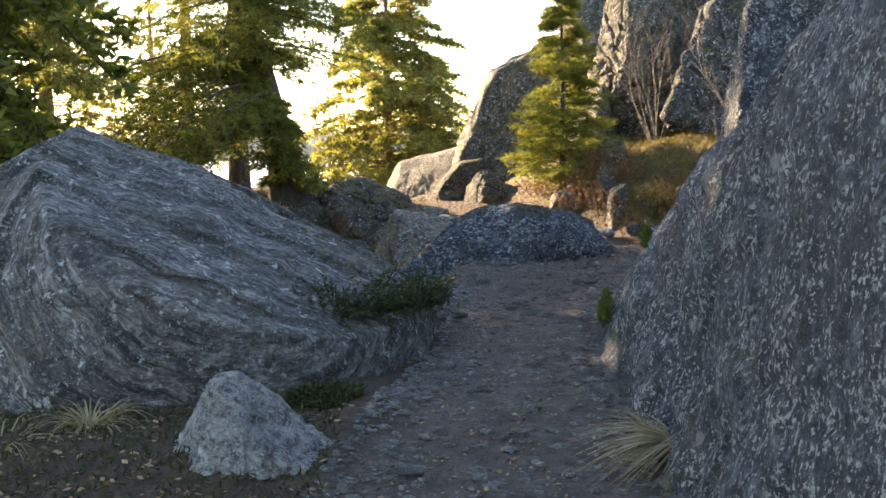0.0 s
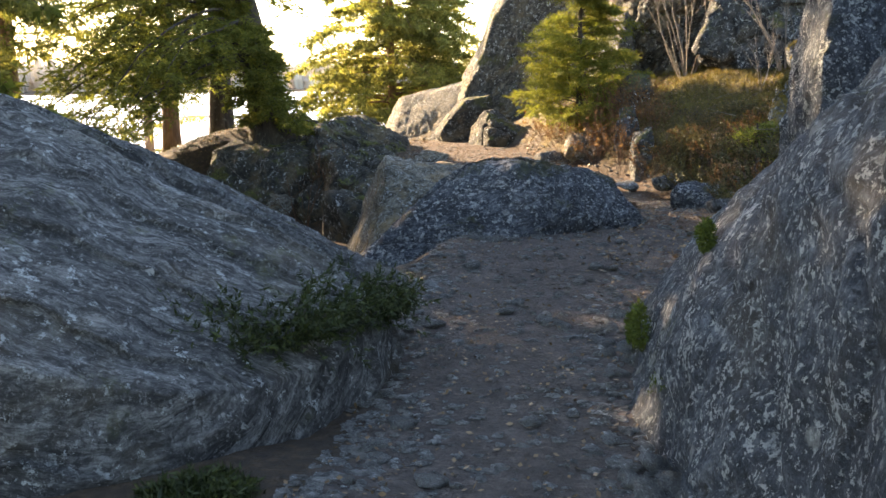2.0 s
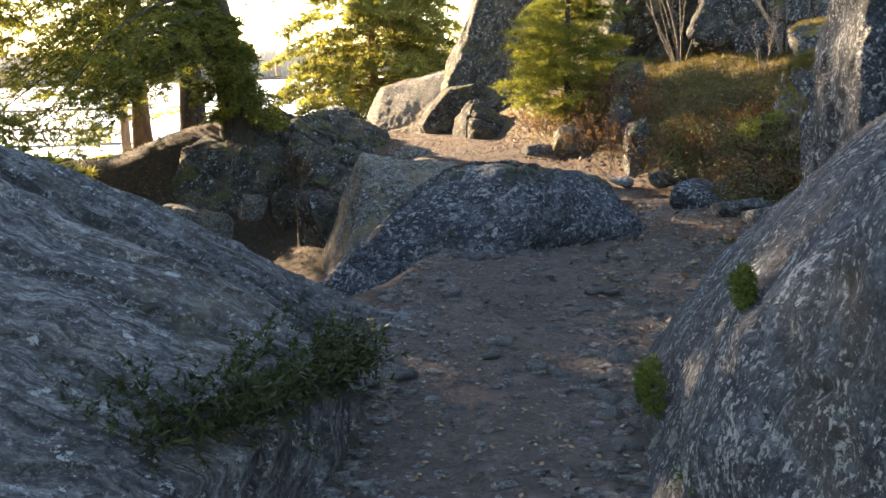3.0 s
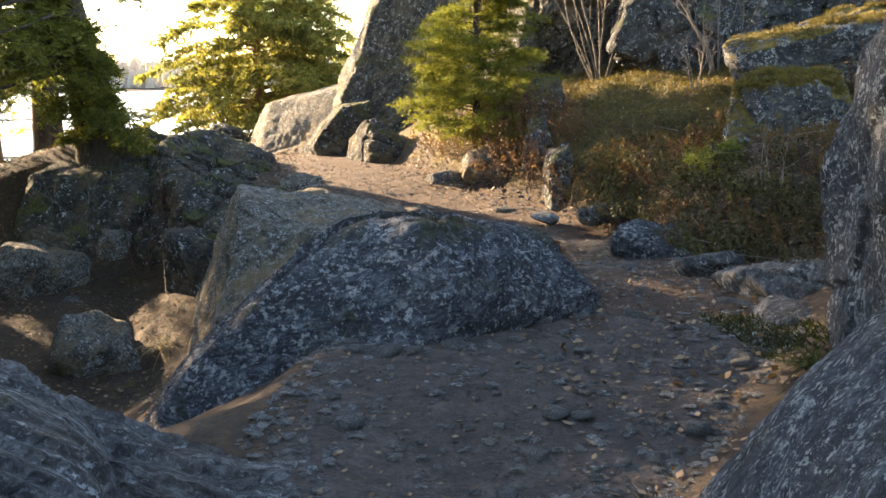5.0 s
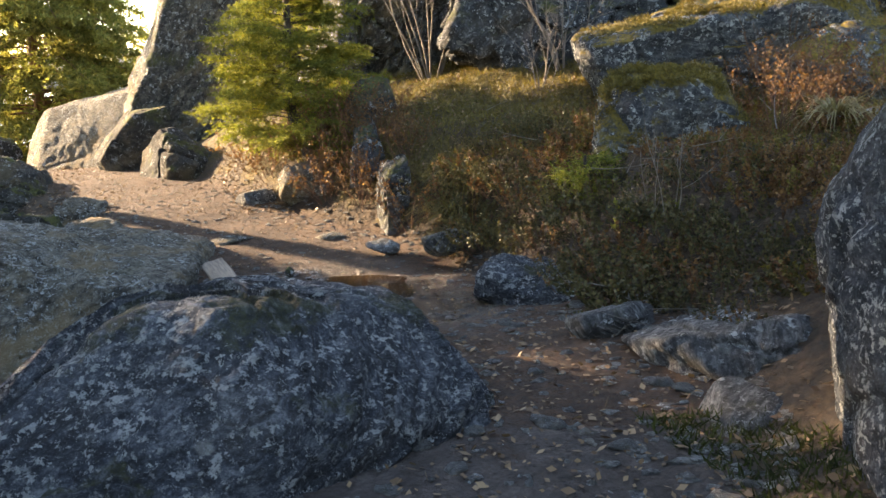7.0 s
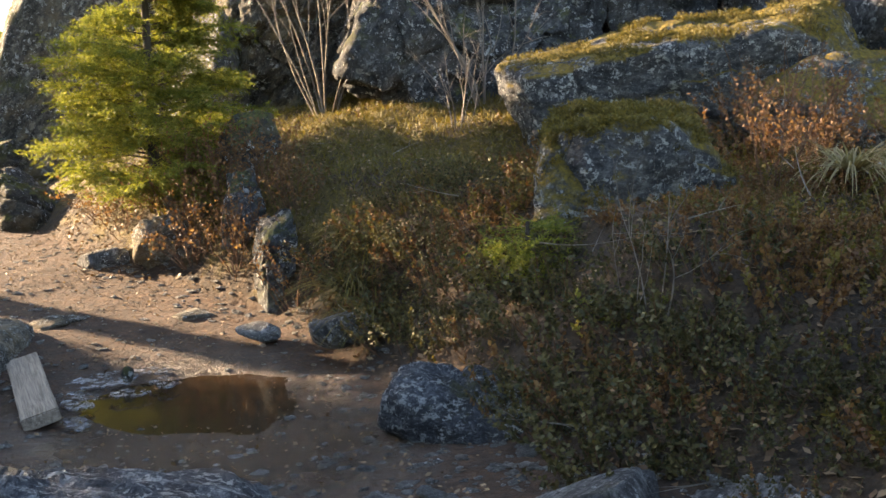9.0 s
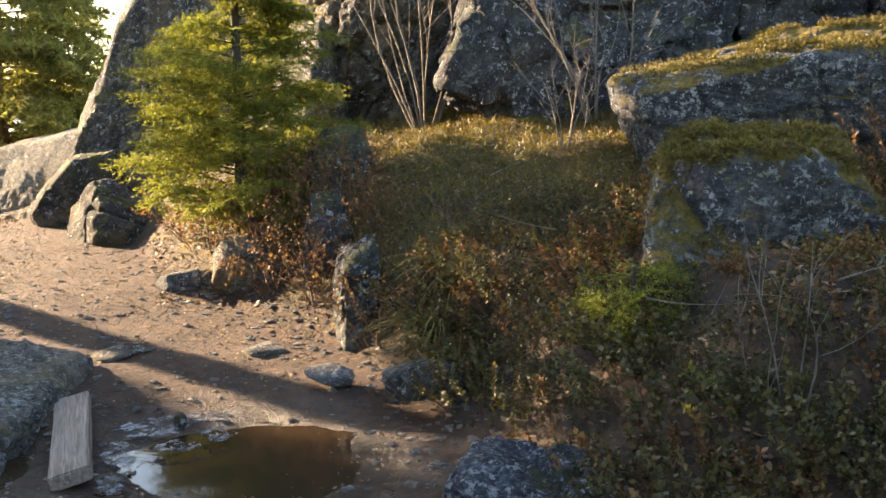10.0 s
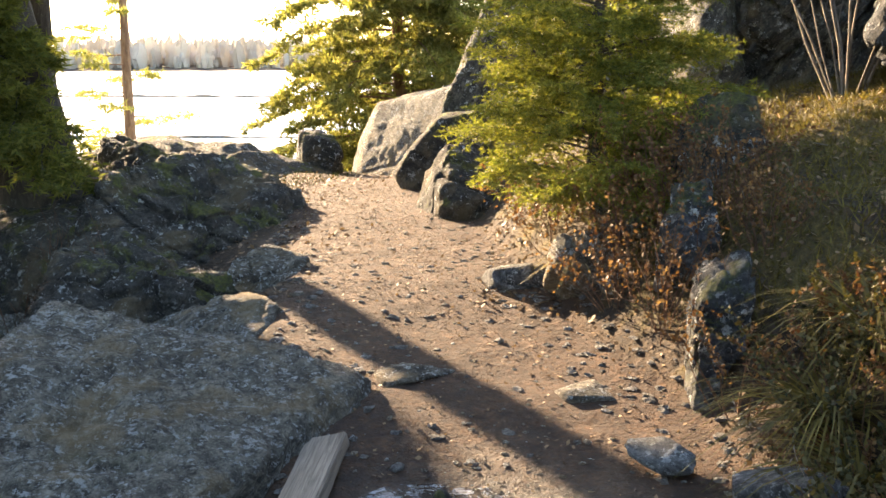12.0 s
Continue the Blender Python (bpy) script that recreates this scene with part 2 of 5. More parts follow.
def ground_material():
    n = Nodes("trail_earth", 0.95)
    x, y, z = n.xyz()
    grit = n.noise(45.0, 6, 0.72)
    broad = n.noise(1.6, 6, 0.65)
    soil = n.ramp(n.noise(9.0, 8, 0.7), (0.32, (0.052, 0.040, 0.035)), (0.52, (0.118, 0.092, 0.080)), (0.72, (0.21, 0.172, 0.15)))
    red = n.ramp(n.noise(13.0, 7, 0.7), (0.30, (0.038, 0.017, 0.008)), (0.55, (0.105, 0.050, 0.022)), (0.75, (0.20, 0.108, 0.055)))
    c = n.mix(n.ramp(n.math("ADD", n.math("MULTIPLY", y, 0.1), n.math("MULTIPLY", broad, 0.3)), (0.98, 0.05), (1.16, 1.0)), soil, red)
    chips = n.ramp(n.voronoi(26.0), (0.12, 1.0), (0.20, 0.0))
    c = n.mix(n.math("MULTIPLY", chips, n.ramp(n.noise(5.0), (0.5, 0.0), (0.7, 0.7))), c, (0.21, 0.175, 0.14))
    c = n.mix(n.ramp(grit, (0.42, 0.5), (0.60, 0.0)), c, (0.035, 0.028, 0.024))
    # off the trail: litter, moss and dead grass, by the same edges as the ground's shape
    side = n.t.nodes.new("ShaderNodeAttribute")
    side.attribute_name = "off_trail"
    litter = n.ramp(n.noise(16.0, 8, 0.75), (0.30, (0.018, 0.013, 0.008)), (0.50, (0.055, 0.034, 0.018)), (0.70, (0.13, 0.08, 0.040)))
    green = n.ramp(n.noise(30.0, 6, 0.7), (0.30, (0.030, 0.026, 0.007)), (0.55, (0.12, 0.085, 0.016)), (0.75, (0.26, 0.175, 0.04)))
    mossy = n.t.nodes.new("ShaderNodeAttribute")
    mossy.attribute_name = "mossy"
    patch = n.math("ADD", n.noise(1.9, 6, 0.65, n.mapping((1, 1, 1), (0, 0, 40))), n.math("MULTIPLY", n.math("SUBTRACT", mossy.outputs["Fac"], 0.75), 0.22))
    cover = n.mix(n.ramp(patch, (0.44, 0.0), (0.56, 1.0)), litter, green)
    mask = n.math("ADD", side.outputs["Fac"], n.math("MULTIPLY", n.math("SUBTRACT", broad, 0.5), 0.7))
    c = n.mix(n.ramp(mask, (0.40, 0.0), (0.62, 1.0)), c, cover)
    wet = n.t.nodes.new("ShaderNodeAttribute")
    wet.attribute_name = "wet"
    damp = n.ramp(n.math("ADD", wet.outputs["Fac"], n.math("MULTIPLY", n.math("SUBTRACT", n.noise(3.5, 6, 0.65), 0.5), 0.6)), (0.30, 0.0), (0.70, 1.0))
    c = n.mix(n.math("MULTIPLY", damp, 0.72), c, (0.028, 0.016, 0.009))
    c = n.mix(n.ramp(n.noise(4.2, 7, 0.7, n.mapping((1, 1, 1), (0, 0, 15))), (0.40, 0.55), (0.56, 0.0)), c, n.mix(0.7, c, (0.030, 0.020, 0.015)))
    h = n.math("ADD", n.math("MULTIPLY", grit, 0.6), n.math("MULTIPLY", chips, 0.35))
    h = n.math("ADD", h, n.math("MULTIPLY", n.noise(11.0, 5, 0.65), 1.2))
    return n.done(c, n.bump(n.noise(120.0, 3), 0.5, 0.01, n.bump(h, 1.0, 0.05)), n.ramp(damp, (0.0, 0.95), (1.0, 0.22)))


def leaf_material(name, a, b, rough=0.6, sheen=0.25):
    n = Nodes(name, rough)
    c = n.ramp(n.island(), (0.0, a), (1.0, b))
    c = n.mix(n.ramp(n.noise(2.2, 3), (0.35, 0.0), (0.65, 0.45)), c, a)
    n.bsdf.inputs["Specular IOR Level"].default_value = 0.3
    # thin leaves let part of the light through
    tr = n.t.nodes.new("ShaderNodeBsdfTranslucent")
    mx = n.t.nodes.new("ShaderNodeMixShader")
    n.link(n.mix(1.0, c, (1.7, 1.7, 1.15), "MULTIPLY"), tr.inputs["Color"])
    mx.inputs[0].default_value = sheen
    n.done(c)
    n.link(n.bsdf.outputs[0], mx.inputs[1]), n.link(tr.outputs[0], mx.inputs[2])
    n.link(mx.outputs[0], n.t.nodes["Material Output"].inputs["Surface"])
    return n.mat


def bark_material(name, a, b, scale=9.0):
    n = Nodes(name, 0.95)
    v = n.mapping((1, 1, 0.25))
    f = n.noise(scale, 7, 0.7, v, 0.8)
    c = n.ramp(f, (0.33, a), (0.66, b))
    c = n.mix(n.ramp(n.noise(14.0, 5), (0.58, 0.0), (0.68, 0.5)), c, (0.20, 0.21, 0.17))
    return n.done(c, n.bump(f, 1.0, 0.05), 0.95)


M_GROUND = ground_material()
M_BARK = bark_material("dark_bark", (0.018, 0.014, 0.011), (0.085, 0.068, 0.052))
M_BARK_RED = bark_material("pine_bark", (0.10, 0.055, 0.03), (0.30, 0.18, 0.10))
M_TWIG = bark_material("grey_twig", (0.12, 0.10, 0.085), (0.30, 0.26, 0.22), 30)
M_TWIG_BROWN = bark_material("brown_twig", (0.07, 0.035, 0.02), (0.20, 0.11, 0.06), 30)
M_NEEDLE_DARK = leaf_material("dark_needles", (0.060, 0.075, 0.018), (0.21, 0.205, 0.045), sheen=0.55)
M_NEEDLE_SPRUCE = leaf_material("spruce_needles", (0.060, 0.078, 0.014), (0.25, 0.245, 0.042), sheen=0.42)
M_NEEDLE_PINE = leaf_material("pine_needles", (0.10, 0.110, 0.030), (0.30, 0.27, 0.085), sheen=0.55)
M_HEATH = leaf_material("heath_leaves", (0.020, 0.024, 0.008), (0.15, 0.120, 0.045), sheen=0.15)
M_HEATH_RED = leaf_material("rusty_leaves", (0.085, 0.035, 0.016), (0.24, 0.14, 0.055), sheen=0.25)
M_GRASS = leaf_material("dead_grass", (0.15, 0.12, 0.06), (0.36, 0.30, 0.17), sheen=0.3)
M_GRASS_GREEN = leaf_material("moss_grass", (0.050, 0.044, 0.010), (0.20, 0.150, 0.030), sheen=0.2)
M_MOSS = leaf_material("moss_fuzz", (0.016, 0.022, 0.005), (0.055, 0.062, 0.012), 0.9, sheen=0.15)
M_LITTER = leaf_material("leaf_litter", (0.09, 0.05, 0.025), (0.34, 0.23, 0.13), sheen=0.1)


def wood_material():
    n = Nodes("weathered_plank", 0.8)
    g = n.noise(5.0, 7, 0.65, n.mapping((14, 0.7, 14)), 0.6)
    c = n.ramp(g, (0.32, (0.10, 0.075, 0.055)), (0.55, (0.26, 0.205, 0.155)), (0.75, (0.38, 0.31, 0.24)))
    return n.done(c, n.bump(g, 0.6, 0.01), 0.8)


def water_material(name, colour, rough, bump, scale):
    n = Nodes(name, rough)
    n.bsdf.inputs["IOR"].default_value = 1.33
    w = n.noise(scale, 5, 0.55, n.mapping((1, 1, 1)), 0.4)
    return n.done(colour, n.bump(w, bump, 0.02), rough)


M_PLANK = wood_material()
M_PUDDLE = water_material("puddle_water", (0.035, 0.022, 0.012), 0.05, 0.08, 7.0)


def lake_material():
    n = Nodes("lake_ice_glare", 0.35)
    n.bsdf.inputs["IOR"].default_value = 1.33
    s = n.noise(0.05, 6, 0.6, n.mapping((0.25, 1, 1), (0, 0, 22)))
    # blue-white ice; the glare of the low sun is part of this colour
    c = n.ramp(s, (0.35, (0.62, 0.72, 0.84)), (0.6, (0.85, 0.88, 0.90)))
    return n.done(c, n.bump(n.noise(0.6, 5), 0.15, 0.05), 0.35)


M_LAKE = lake_material()


def ice_sheen_material():
    n = Nodes("ice_sky_sheen", 0.4)
    f = n.noise(22.0, 7, 0.7, None, 1.2)
    n.link(n.ramp(n.noise(9.0, 7, 0.75, None, 1.0), (0.46, 0.0), (0.54, 0.85)), n.bsdf.inputs["Alpha"])
    # pale tone: crinkled ice, and the sky's reflection in the water painted in
    return n.done(n.ramp(f, (0.44, (0.05, 0.04, 0.03)), (0.60, (0.40, 0.43, 0.48))), n.bump(f, 0.8, 0.02), 0.35)


M_ICE_SHEEN = ice_sheen_material()


# ---- mesh helpers ----
def mesh_of(name, verts, faces, smooth=False):
    me = bpy.data.meshes.new(name)
    verts, faces = np.asarray(verts, np.float32), np.asarray(faces, np.int32)
    k = faces.shape[1]
    me.vertices.add(len(verts)), me.loops.add(faces.size), me.polygons.add(len(faces))
    me.vertices.foreach_set("co", verts.ravel())
    me.loops.foreach_set("vertex_index", faces.ravel())
    me.polygons.foreach_set("loop_start", np.arange(0, faces.size, k, dtype=np.int32))
    me.polygons.foreach_set("use_smooth", np.full(len(faces), smooth))
    me.update(calc_edges=True)
    return me


def place(name, me, material, parent=None, label="", at=None, category="", group="", kind=""):
    if material and not me.materials:
        me.materials.append(material)
    ob = new(name, me)
    if parent:
        ob.parent = parent
    if at is not None:
        ob.location = at
    return tagged(ob, label, category, group, kind)


def empty(name, at, label, category, group=""):
    ob = new(name)
    ob.location, ob.empty_display_size = at, 0.1
    return tagged(ob, label, category, group)


def gz(x, y):
    return float(ground_z(x, y))


ICO = {}


def ico(level):
    if level not in ICO:
        bm = bmesh.new()
        bmesh.ops.create_icosphere(bm, subdivisions=level, radius=1)
        v = np.array([p.co[:] for p in bm.verts])
        f = np.array([[q.index for q in p.verts] for p in bm.faces])
        bm.free()
        ICO[level] = v, f
    return ICO[level]


def rock_mesh(name, centre, planes, level=5, sharp=22, rough=0.05, scale=1.2, layers=None, step=0.08, depth=0.03, crag=0.05, cell=2.2, seed=0):
    """A rock: the room inside some sloping faces (point, normal), then broken up by noise, by blocks and by the steps of its layers."""
    d, f = ico(level)
    c = np.array(centre, float)
    acc = np.zeros(len(d))
    for p, nrm in planes:
        nrm = np.array(nrm, float)
        nrm /= np.linalg.norm(nrm)
        h = max(0.03, float(np.dot(np.array(p) - c, nrm)))
        acc += np.maximum(d @ nrm / h, 0.0) ** sharp
    r = np.maximum(acc, 1e-12) ** (-1.0 / sharp)
    v = c + d * r[:, None]
    off = Vector((seed * 7.3, seed * 3.1, seed * 5.7))
    lay = Vector(layers).normalized() if layers is not None else None
    out = np.empty(len(v))
    for i in range(len(v)):
        q = Vector(v[i])
        p = q * scale + off
        a = noise.fractal(p, 1.0, 2.1, 4)
        e = noise.fractal(p * 5.0, 0.85, 2.0, 4)
        o = rough * a + rough * 0.25 * e
        if crag:
            near, where = noise.voronoi((q + Vector((a, e, -a)) * 0.05) * cell + off)
            gap = near[1] - near[0]
            o += crag * (0.55 * noise.noise(where[0] * 3.7) - 0.7 * max(0.0, 1.0 - gap / 0.10))
        if lay:
            s = q.dot(lay) / step + 0.4 * a + 0.12 * e
            s += 1.3 * noise.noise(Vector((s * 0.31, seed, 0.0)))
            k = math.floor(s)
            w = 0.35 + 0.65 * abs(noise.noise(Vector((k * 5.31, q.x * 0.5, q.y * 0.5 + seed)))) * 2
            o += depth * w * ((s - k) ** 1.5 - 0.45)
        out[i] = o
    v = v + d * out[:, None]
    return mesh_of(name, v - c, f, True)


def rock(name, label, material, centre, planes, category="rock", group="", **kw):
    me = rock_mesh(name, centre, planes, **kw)
    return place(name, me, material, None, label, centre, category, group)


def box_planes(c, half, tilt=(0, 0, 0), bevel=0.75, seed=0):
    """The faces of a rough block, with its corners knocked off."""
    rnd = random.Random(seed)
    m = Euler([radians(a) for a in tilt]).to_matrix()
    out = []
    for ax in range(3):
        for s in (-1, 1):
            nrm = Vector((0, 0, 0))
            nrm[ax] = s
            p = m @ (nrm * half[ax])
            j = Vector((rnd.uniform(-.34, .34), rnd.uniform(-.34, .34), rnd.uniform(-.34, .34)))
            out.append((Vector(c) + p, m @ nrm + j))
    for sx in (-1, 1):
        for sy in (-1, 1):
            for sz in (-1, 1):
                nrm = Vector((sx / half[0], sy / half[1], sz / half[2])).normalized()
                corner = Vector((sx * half[0], sy * half[1], sz * half[2]))
                out.append((Vector(c) + m @ (corner * bevel * rnd.uniform(0.72, 1.15)), m @ nrm))
    return out


def block(name, label, material, c, half, tilt=(0, 0, 0), seed=0, bevel=0.72, group="", category="rock", **kw):
    return rock(name, label, material, c, box_planes(c, half, tilt, bevel, seed), category, group, seed=seed, **kw)


# ---- ground: one sheet from the trail to the far shore ----
def spread(lo, hi, step, reach, grow=1.12):
    mid = list(np.arange(lo, hi, step))
    up, s = [hi], step
    while up[-1] < reach:
        s *= grow
        up.append(up[-1] + s)
    dn, s = [], step
    last = lo
    while last > -reach:
        s *= grow
        last -= s
        dn.append(last)
    return np.array(dn[::-1] + mid + up)


def build_ground():
    xs, ys = spread(-1.2, 3.4, 0.045, 2500), spread(2.4, 15.6, 0.045, 2500)
    X, Y = np.meshgrid(xs, ys)
    Z = ground_z(X, Y)
    off = np.maximum(X - path_right(Y), path_left(Y) - X)
    off = np.clip(0.5 + off * 1.6, 0, 1)
    flat = np.stack([X.ravel(), Y.ravel(), Z.ravel()], 1)
    near = (np.abs(flat[:, 0]) < 12) & (flat[:, 1] > -8) & (flat[:, 1] < 34)
    ramp = off.ravel()
    for i in np.nonzero(near)[0]:
        x, y = flat[i, 0], flat[i, 1]
        p = Vector((x, y, 0))
        k = 0.35 + 0.65 * ramp[i]
        flat[i, 2] += 0.07 * k * noise.fractal(p * 0.9, 1.0, 2.0, 3) + 0.013 * k * noise.fractal(p * 6.0, 0.7, 2.0, 4) + 0.02 * ramp[i] * noise.noise(p * 3.1)
    w = len(xs)
    a = (np.arange(len(ys) - 1)[:, None] * w + np.arange(w - 1)[None, :]).ravel()
    me = mesh_of("ground", flat, np.stack([a, a + 1, a + w + 1, a + w], 1), True)
    sunny = np.clip((flat[:, 1] - 12.0) / 1.5, 0, 1) * np.clip((flat[:, 0] - path_right(flat[:, 1]) + 0.1) * 2.0, 0, 1)
    wet = np.exp(-((flat[:, 0] - 1.6) ** 2 / 0.8 + (flat[:, 1] - 11.2) ** 2 / 2.2))
    at = me.attributes.new("wet", "FLOAT", "POINT")
    at.data.foreach_set("value", wet.astype(np.float32))
    at = me.attributes.new("mossy", "FLOAT", "POINT")
    at.data.foreach_set("value", sunny.astype(np.float32))
    at = me.attributes.new("off_trail", "FLOAT", "POINT")
    at.data.foreach_set("value", ramp.astype(np.float32))
    place("ground", me, M_GROUND, None, "trodden earth trail between mossy banks by a lake", kind="structure", category="ground")


build_ground()


def sheet(name, x0, x1, y0, y1, z, material, label, category):
    bm = bmesh.new()
    bm.faces.new([bm.verts.new(p) for p in ((x0, y0, z), (x1, y0, z), (x1, y1, z), (x0, y1, z))])
    me = bpy.data.meshes.new(name)
    bm.to_mesh(me), bm.free()
    return place(name, me, material, None, label, kind="structure", category=category)


sheet("water_lake", -2400, 2400, 20, 2400, -3.0, M_LAKE, "pale frozen lake shining in low sun", "lake")
sheet("water_puddle", 0.6, 2.45, 10.3, 12.95, 0.198, M_PUDDLE, "shallow brown puddle on the trail", "puddle")

# ---- the large rocks ----
rock("slab_rock", "long grey layered rock slab sloping down to the trail", M_SLAB, (-1.6, 5.9, 0.1), [
    ((-0.73, 5.11, 0.70), (0.416, -0.328, 0.848)),
    ((-2.19, 5.62, 1.63), (0.0, -0.03, 1.0)),
    ((-1.43, 5.97, 1.28), (0.42, 0.12, 0.90)),
    ((-0.57, 6.07, 0.83), (0.51, 0.13, 0.85)),
    ((-1.48, 5.99, 1.33), (0.31, 0.16, 0.94)),
    ((-0.61, 6.18, 0.88), (0.42, 0.19, 0.89)),
    ((0.14, 5.2, 0.25), (0.85, 0.22, 0.42)),
    ((-2.4, 8.0, 1.0), (-0.1, 0.95, 0.3)),
    ((-1.3, 4.35, 0.62), (0.10, -0.75, 0.65)),
    ((0.22, 5.0, 0.2), (0.9, -0.25, 0.3)),
    ((-5.0, 6, 0.5), (-1, 0, 0.2)),
    ((-1.5, 6, -0.8), (0, 0, -1))], "rock", level=8, sharp=60, rough=0.04, layers=L_SLAB, step=0.13, depth=0.042, crag=0.0, seed=1)
rock("low_slab", "low layered end of a rock slab beside the trail", M_SLAB, (-0.45, 6.7, 0.1), [
    ((-0.3, 6.75, 0.52), (0.40, -0.12, 0.9)),
    ((0.22, 6.85, 0.3), (0.9, -0.2, 0.35)),
    ((-0.3, 6.35, 0.3), (0.15, -0.9, 0.45)),
    ((-0.3, 7.05, 0.4), (0.1, 1, 0.3)),
    ((-1.7, 6.7, 0.6), (-1, 0, 0.1)),
    ((-0.5, 6.7, -0.5), (0, 0, -1))], "rock", level=6, sharp=22, rough=0.05, layers=L_SLAB, step=0.08, depth=0.05, crag=0.02, seed=6)
rock("rock_wall", "steep blue-grey rock wall crusted with lichen", M_BLUE, (2.1, 3.7, 0.4), [
    ((0.90, 4.0, 0.75), (-1.0, 0.02, 0.22)),
    ((0.97, 3.86, 1.40), (-0.60, 0.27, 0.74)),
    ((1.20, 3.86, 1.78), (-0.88, 0.18, 0.42)),
    ((1.25, 6.5, 0.6), (-0.35, 0.9, 0.28)),
    ((2.2, 4.0, 2.6), (0.0, 0.25, 0.95)),
    ((2.2, 0.6, 1), (-0.2, -1, 0.1)),
    ((4.2, 4, 1), (1, 0, 0.3)),
    ((2, 4, -0.8), (0, 0, -1))], "rock", level=7, sharp=20, rough=0.07, scale=1.5, crag=0.03, cell=2.0, seed=2)
rock("rock_pillar", "upright grey rock with pale lichen beside the trail", M_BLUE, (3.0, 7.3, 1.0), [
    ((2.06, 7.4, 0.9), (-1.0, 0.15, 0.06)),
    ((2.19, 7.74, 1.45), (-0.87, 0.46, 0.19)),
    ((2.30, 7.85, 1.42), (-0.75, 0.58, 0.33)),
    ((2.22, 7.81, 0.85), (-0.82, 0.55, -0.14)),
    ((2.38, 7.92, 1.30), (-0.57, 0.61, 0.55)),
    ((2.31, 7.92, 0.99), (-0.76, 0.65, -0.09)),
    ((3.0, 6.5, 1.0), (0.1, -1, 0.1)),
    ((3.2, 7.2, 2.6), (-0.2, 0.1, 1)),
    ((5.2, 7, 1), (1, 0, 0.2)),
    ((3, 7, -0.2), (0, 0, -1))], "rock", level=7, sharp=40, rough=0.06, scale=1.8, crag=0.04, cell=2.2, seed=3)
rock("boulder", "rounded lichen-covered boulder beside the trail", M_BOULDER, (0.5, 8.9, 0.35), [
    ((-0.26, 8.86, 0.44), (-0.65, 0.07, 0.76)),
    ((0.18, 8.94, 0.78), (-0.50, 0.08, 0.86)),
    ((0.53, 8.97, 0.89), (-0.05, 0.14, 0.99)),
    ((1.0, 8.90, 0.84), (0.22, 0.10, 0.97)),
    ((1.40, 8.77, 0.65), (0.72, -0.02, 0.69)),
    ((1.51, 8.66, 0.49), (0.87, -0.12, 0.48)),
    ((-0.56, 8.66, 0.19), (-0.85, 0.01, 0.53)),
    ((0.31, 9.00, 0.84), (-0.28, 0.19, 0.94)),
    ((0.42, 8.40, 0.73), (-0.22, -0.54, 0.80)),
    ((0.3, 8.10, 0.40), (-0.30, -0.84, 0.45)),
    ((1.12, 8.22, 0.42), (0.40, -0.86, 0.32)),
    ((1.10, 8.42, 0.66), (0.30, -0.50, 0.81)),
    ((0.5, 9.65, 0.5), (0.1, 1, 0.35)),
    ((0.5, 9, -0.4), (0, 0, -1))], "boulder", level=8, sharp=44, rough=0.045, scale=1.9, layers=L_BOULDER, step=0.085, depth=0.04, crag=0.0, seed=4)
rock("ledge_rock", "low tan ledge rock crusted with lichen beside a puddle", M_TAN, (-0.25, 12.3, 0.05), [
    ((0.1, 12.4, 0.45), (0.15, -0.10, 0.98)),
    ((-0.2, 11.7, 0.20), (-0.10, -0.75, 0.65)),
    ((0.74, 12.5, 0.25), (0.9, -0.25, 0.25)),
    ((-0.74, 12.2, 0.05), (-0.88, -0.15, 0.35)),
    ((0.2, 13.35, 0.4), (0.2, 1, 0.4)),
    ((0, 12.3, -1.4), (0, 0, -1))], "rock", level=7, sharp=24, rough=0.08, layers=L_BOULDER, step=0.09, depth=0.04, crag=0.02, cell=2.2, seed=5)

rock("leaning_rock", "tall leaning grey rock slab behind the trail", M_CLIFF, (1.2, 20.0, 0.9), [
    ((0.40, 19.8, 1.5), (-0.933, -0.05, 0.36)),
    ((1.6, 20, 3.3), (-0.45, -0.1, 0.9)),
    ((1.0, 19.3, 1.5), (-0.2, -1, 0.12)),
    ((2.3, 20, 1), (1, 0, -0.2)),
    ((1, 21, 1), (0, 1, 0.2)),
    ((1, 20, -0.3), (0, 0, -1))], "rock", level=6, sharp=22, rough=0.08, layers=L_CLIFF, step=0.25, depth=0.07, crag=0.06, cell=1.2, seed=7)
rock("sunlit_rock", "big sunlit tan rock by the lake shore", M_TAN, (-0.45, 21.9, 0.35), [
    ((-1.40, 21.6, 0.6), (-0.98, 0.05, 0.10)),
    ((-0.85, 21.35, 0.75), (-0.88, -0.28, 0.36)),
    ((-0.3, 21.1, 0.5), (-0.62, -0.62, 0.40)),
    ((-0.6, 21.6, 1.24), (-0.25, -0.05, 0.97)),
    ((0.75, 21.8, 0.6), (1, 0, 0.2)),
    ((-0.5, 22.7, 0.6), (0, 1, 0.3)),
    ((-0.5, 22, -0.5), (0, 0, -1))], "rock", level=6, sharp=45, rough=0.04, crag=0.02, cell=1.2, seed=8)
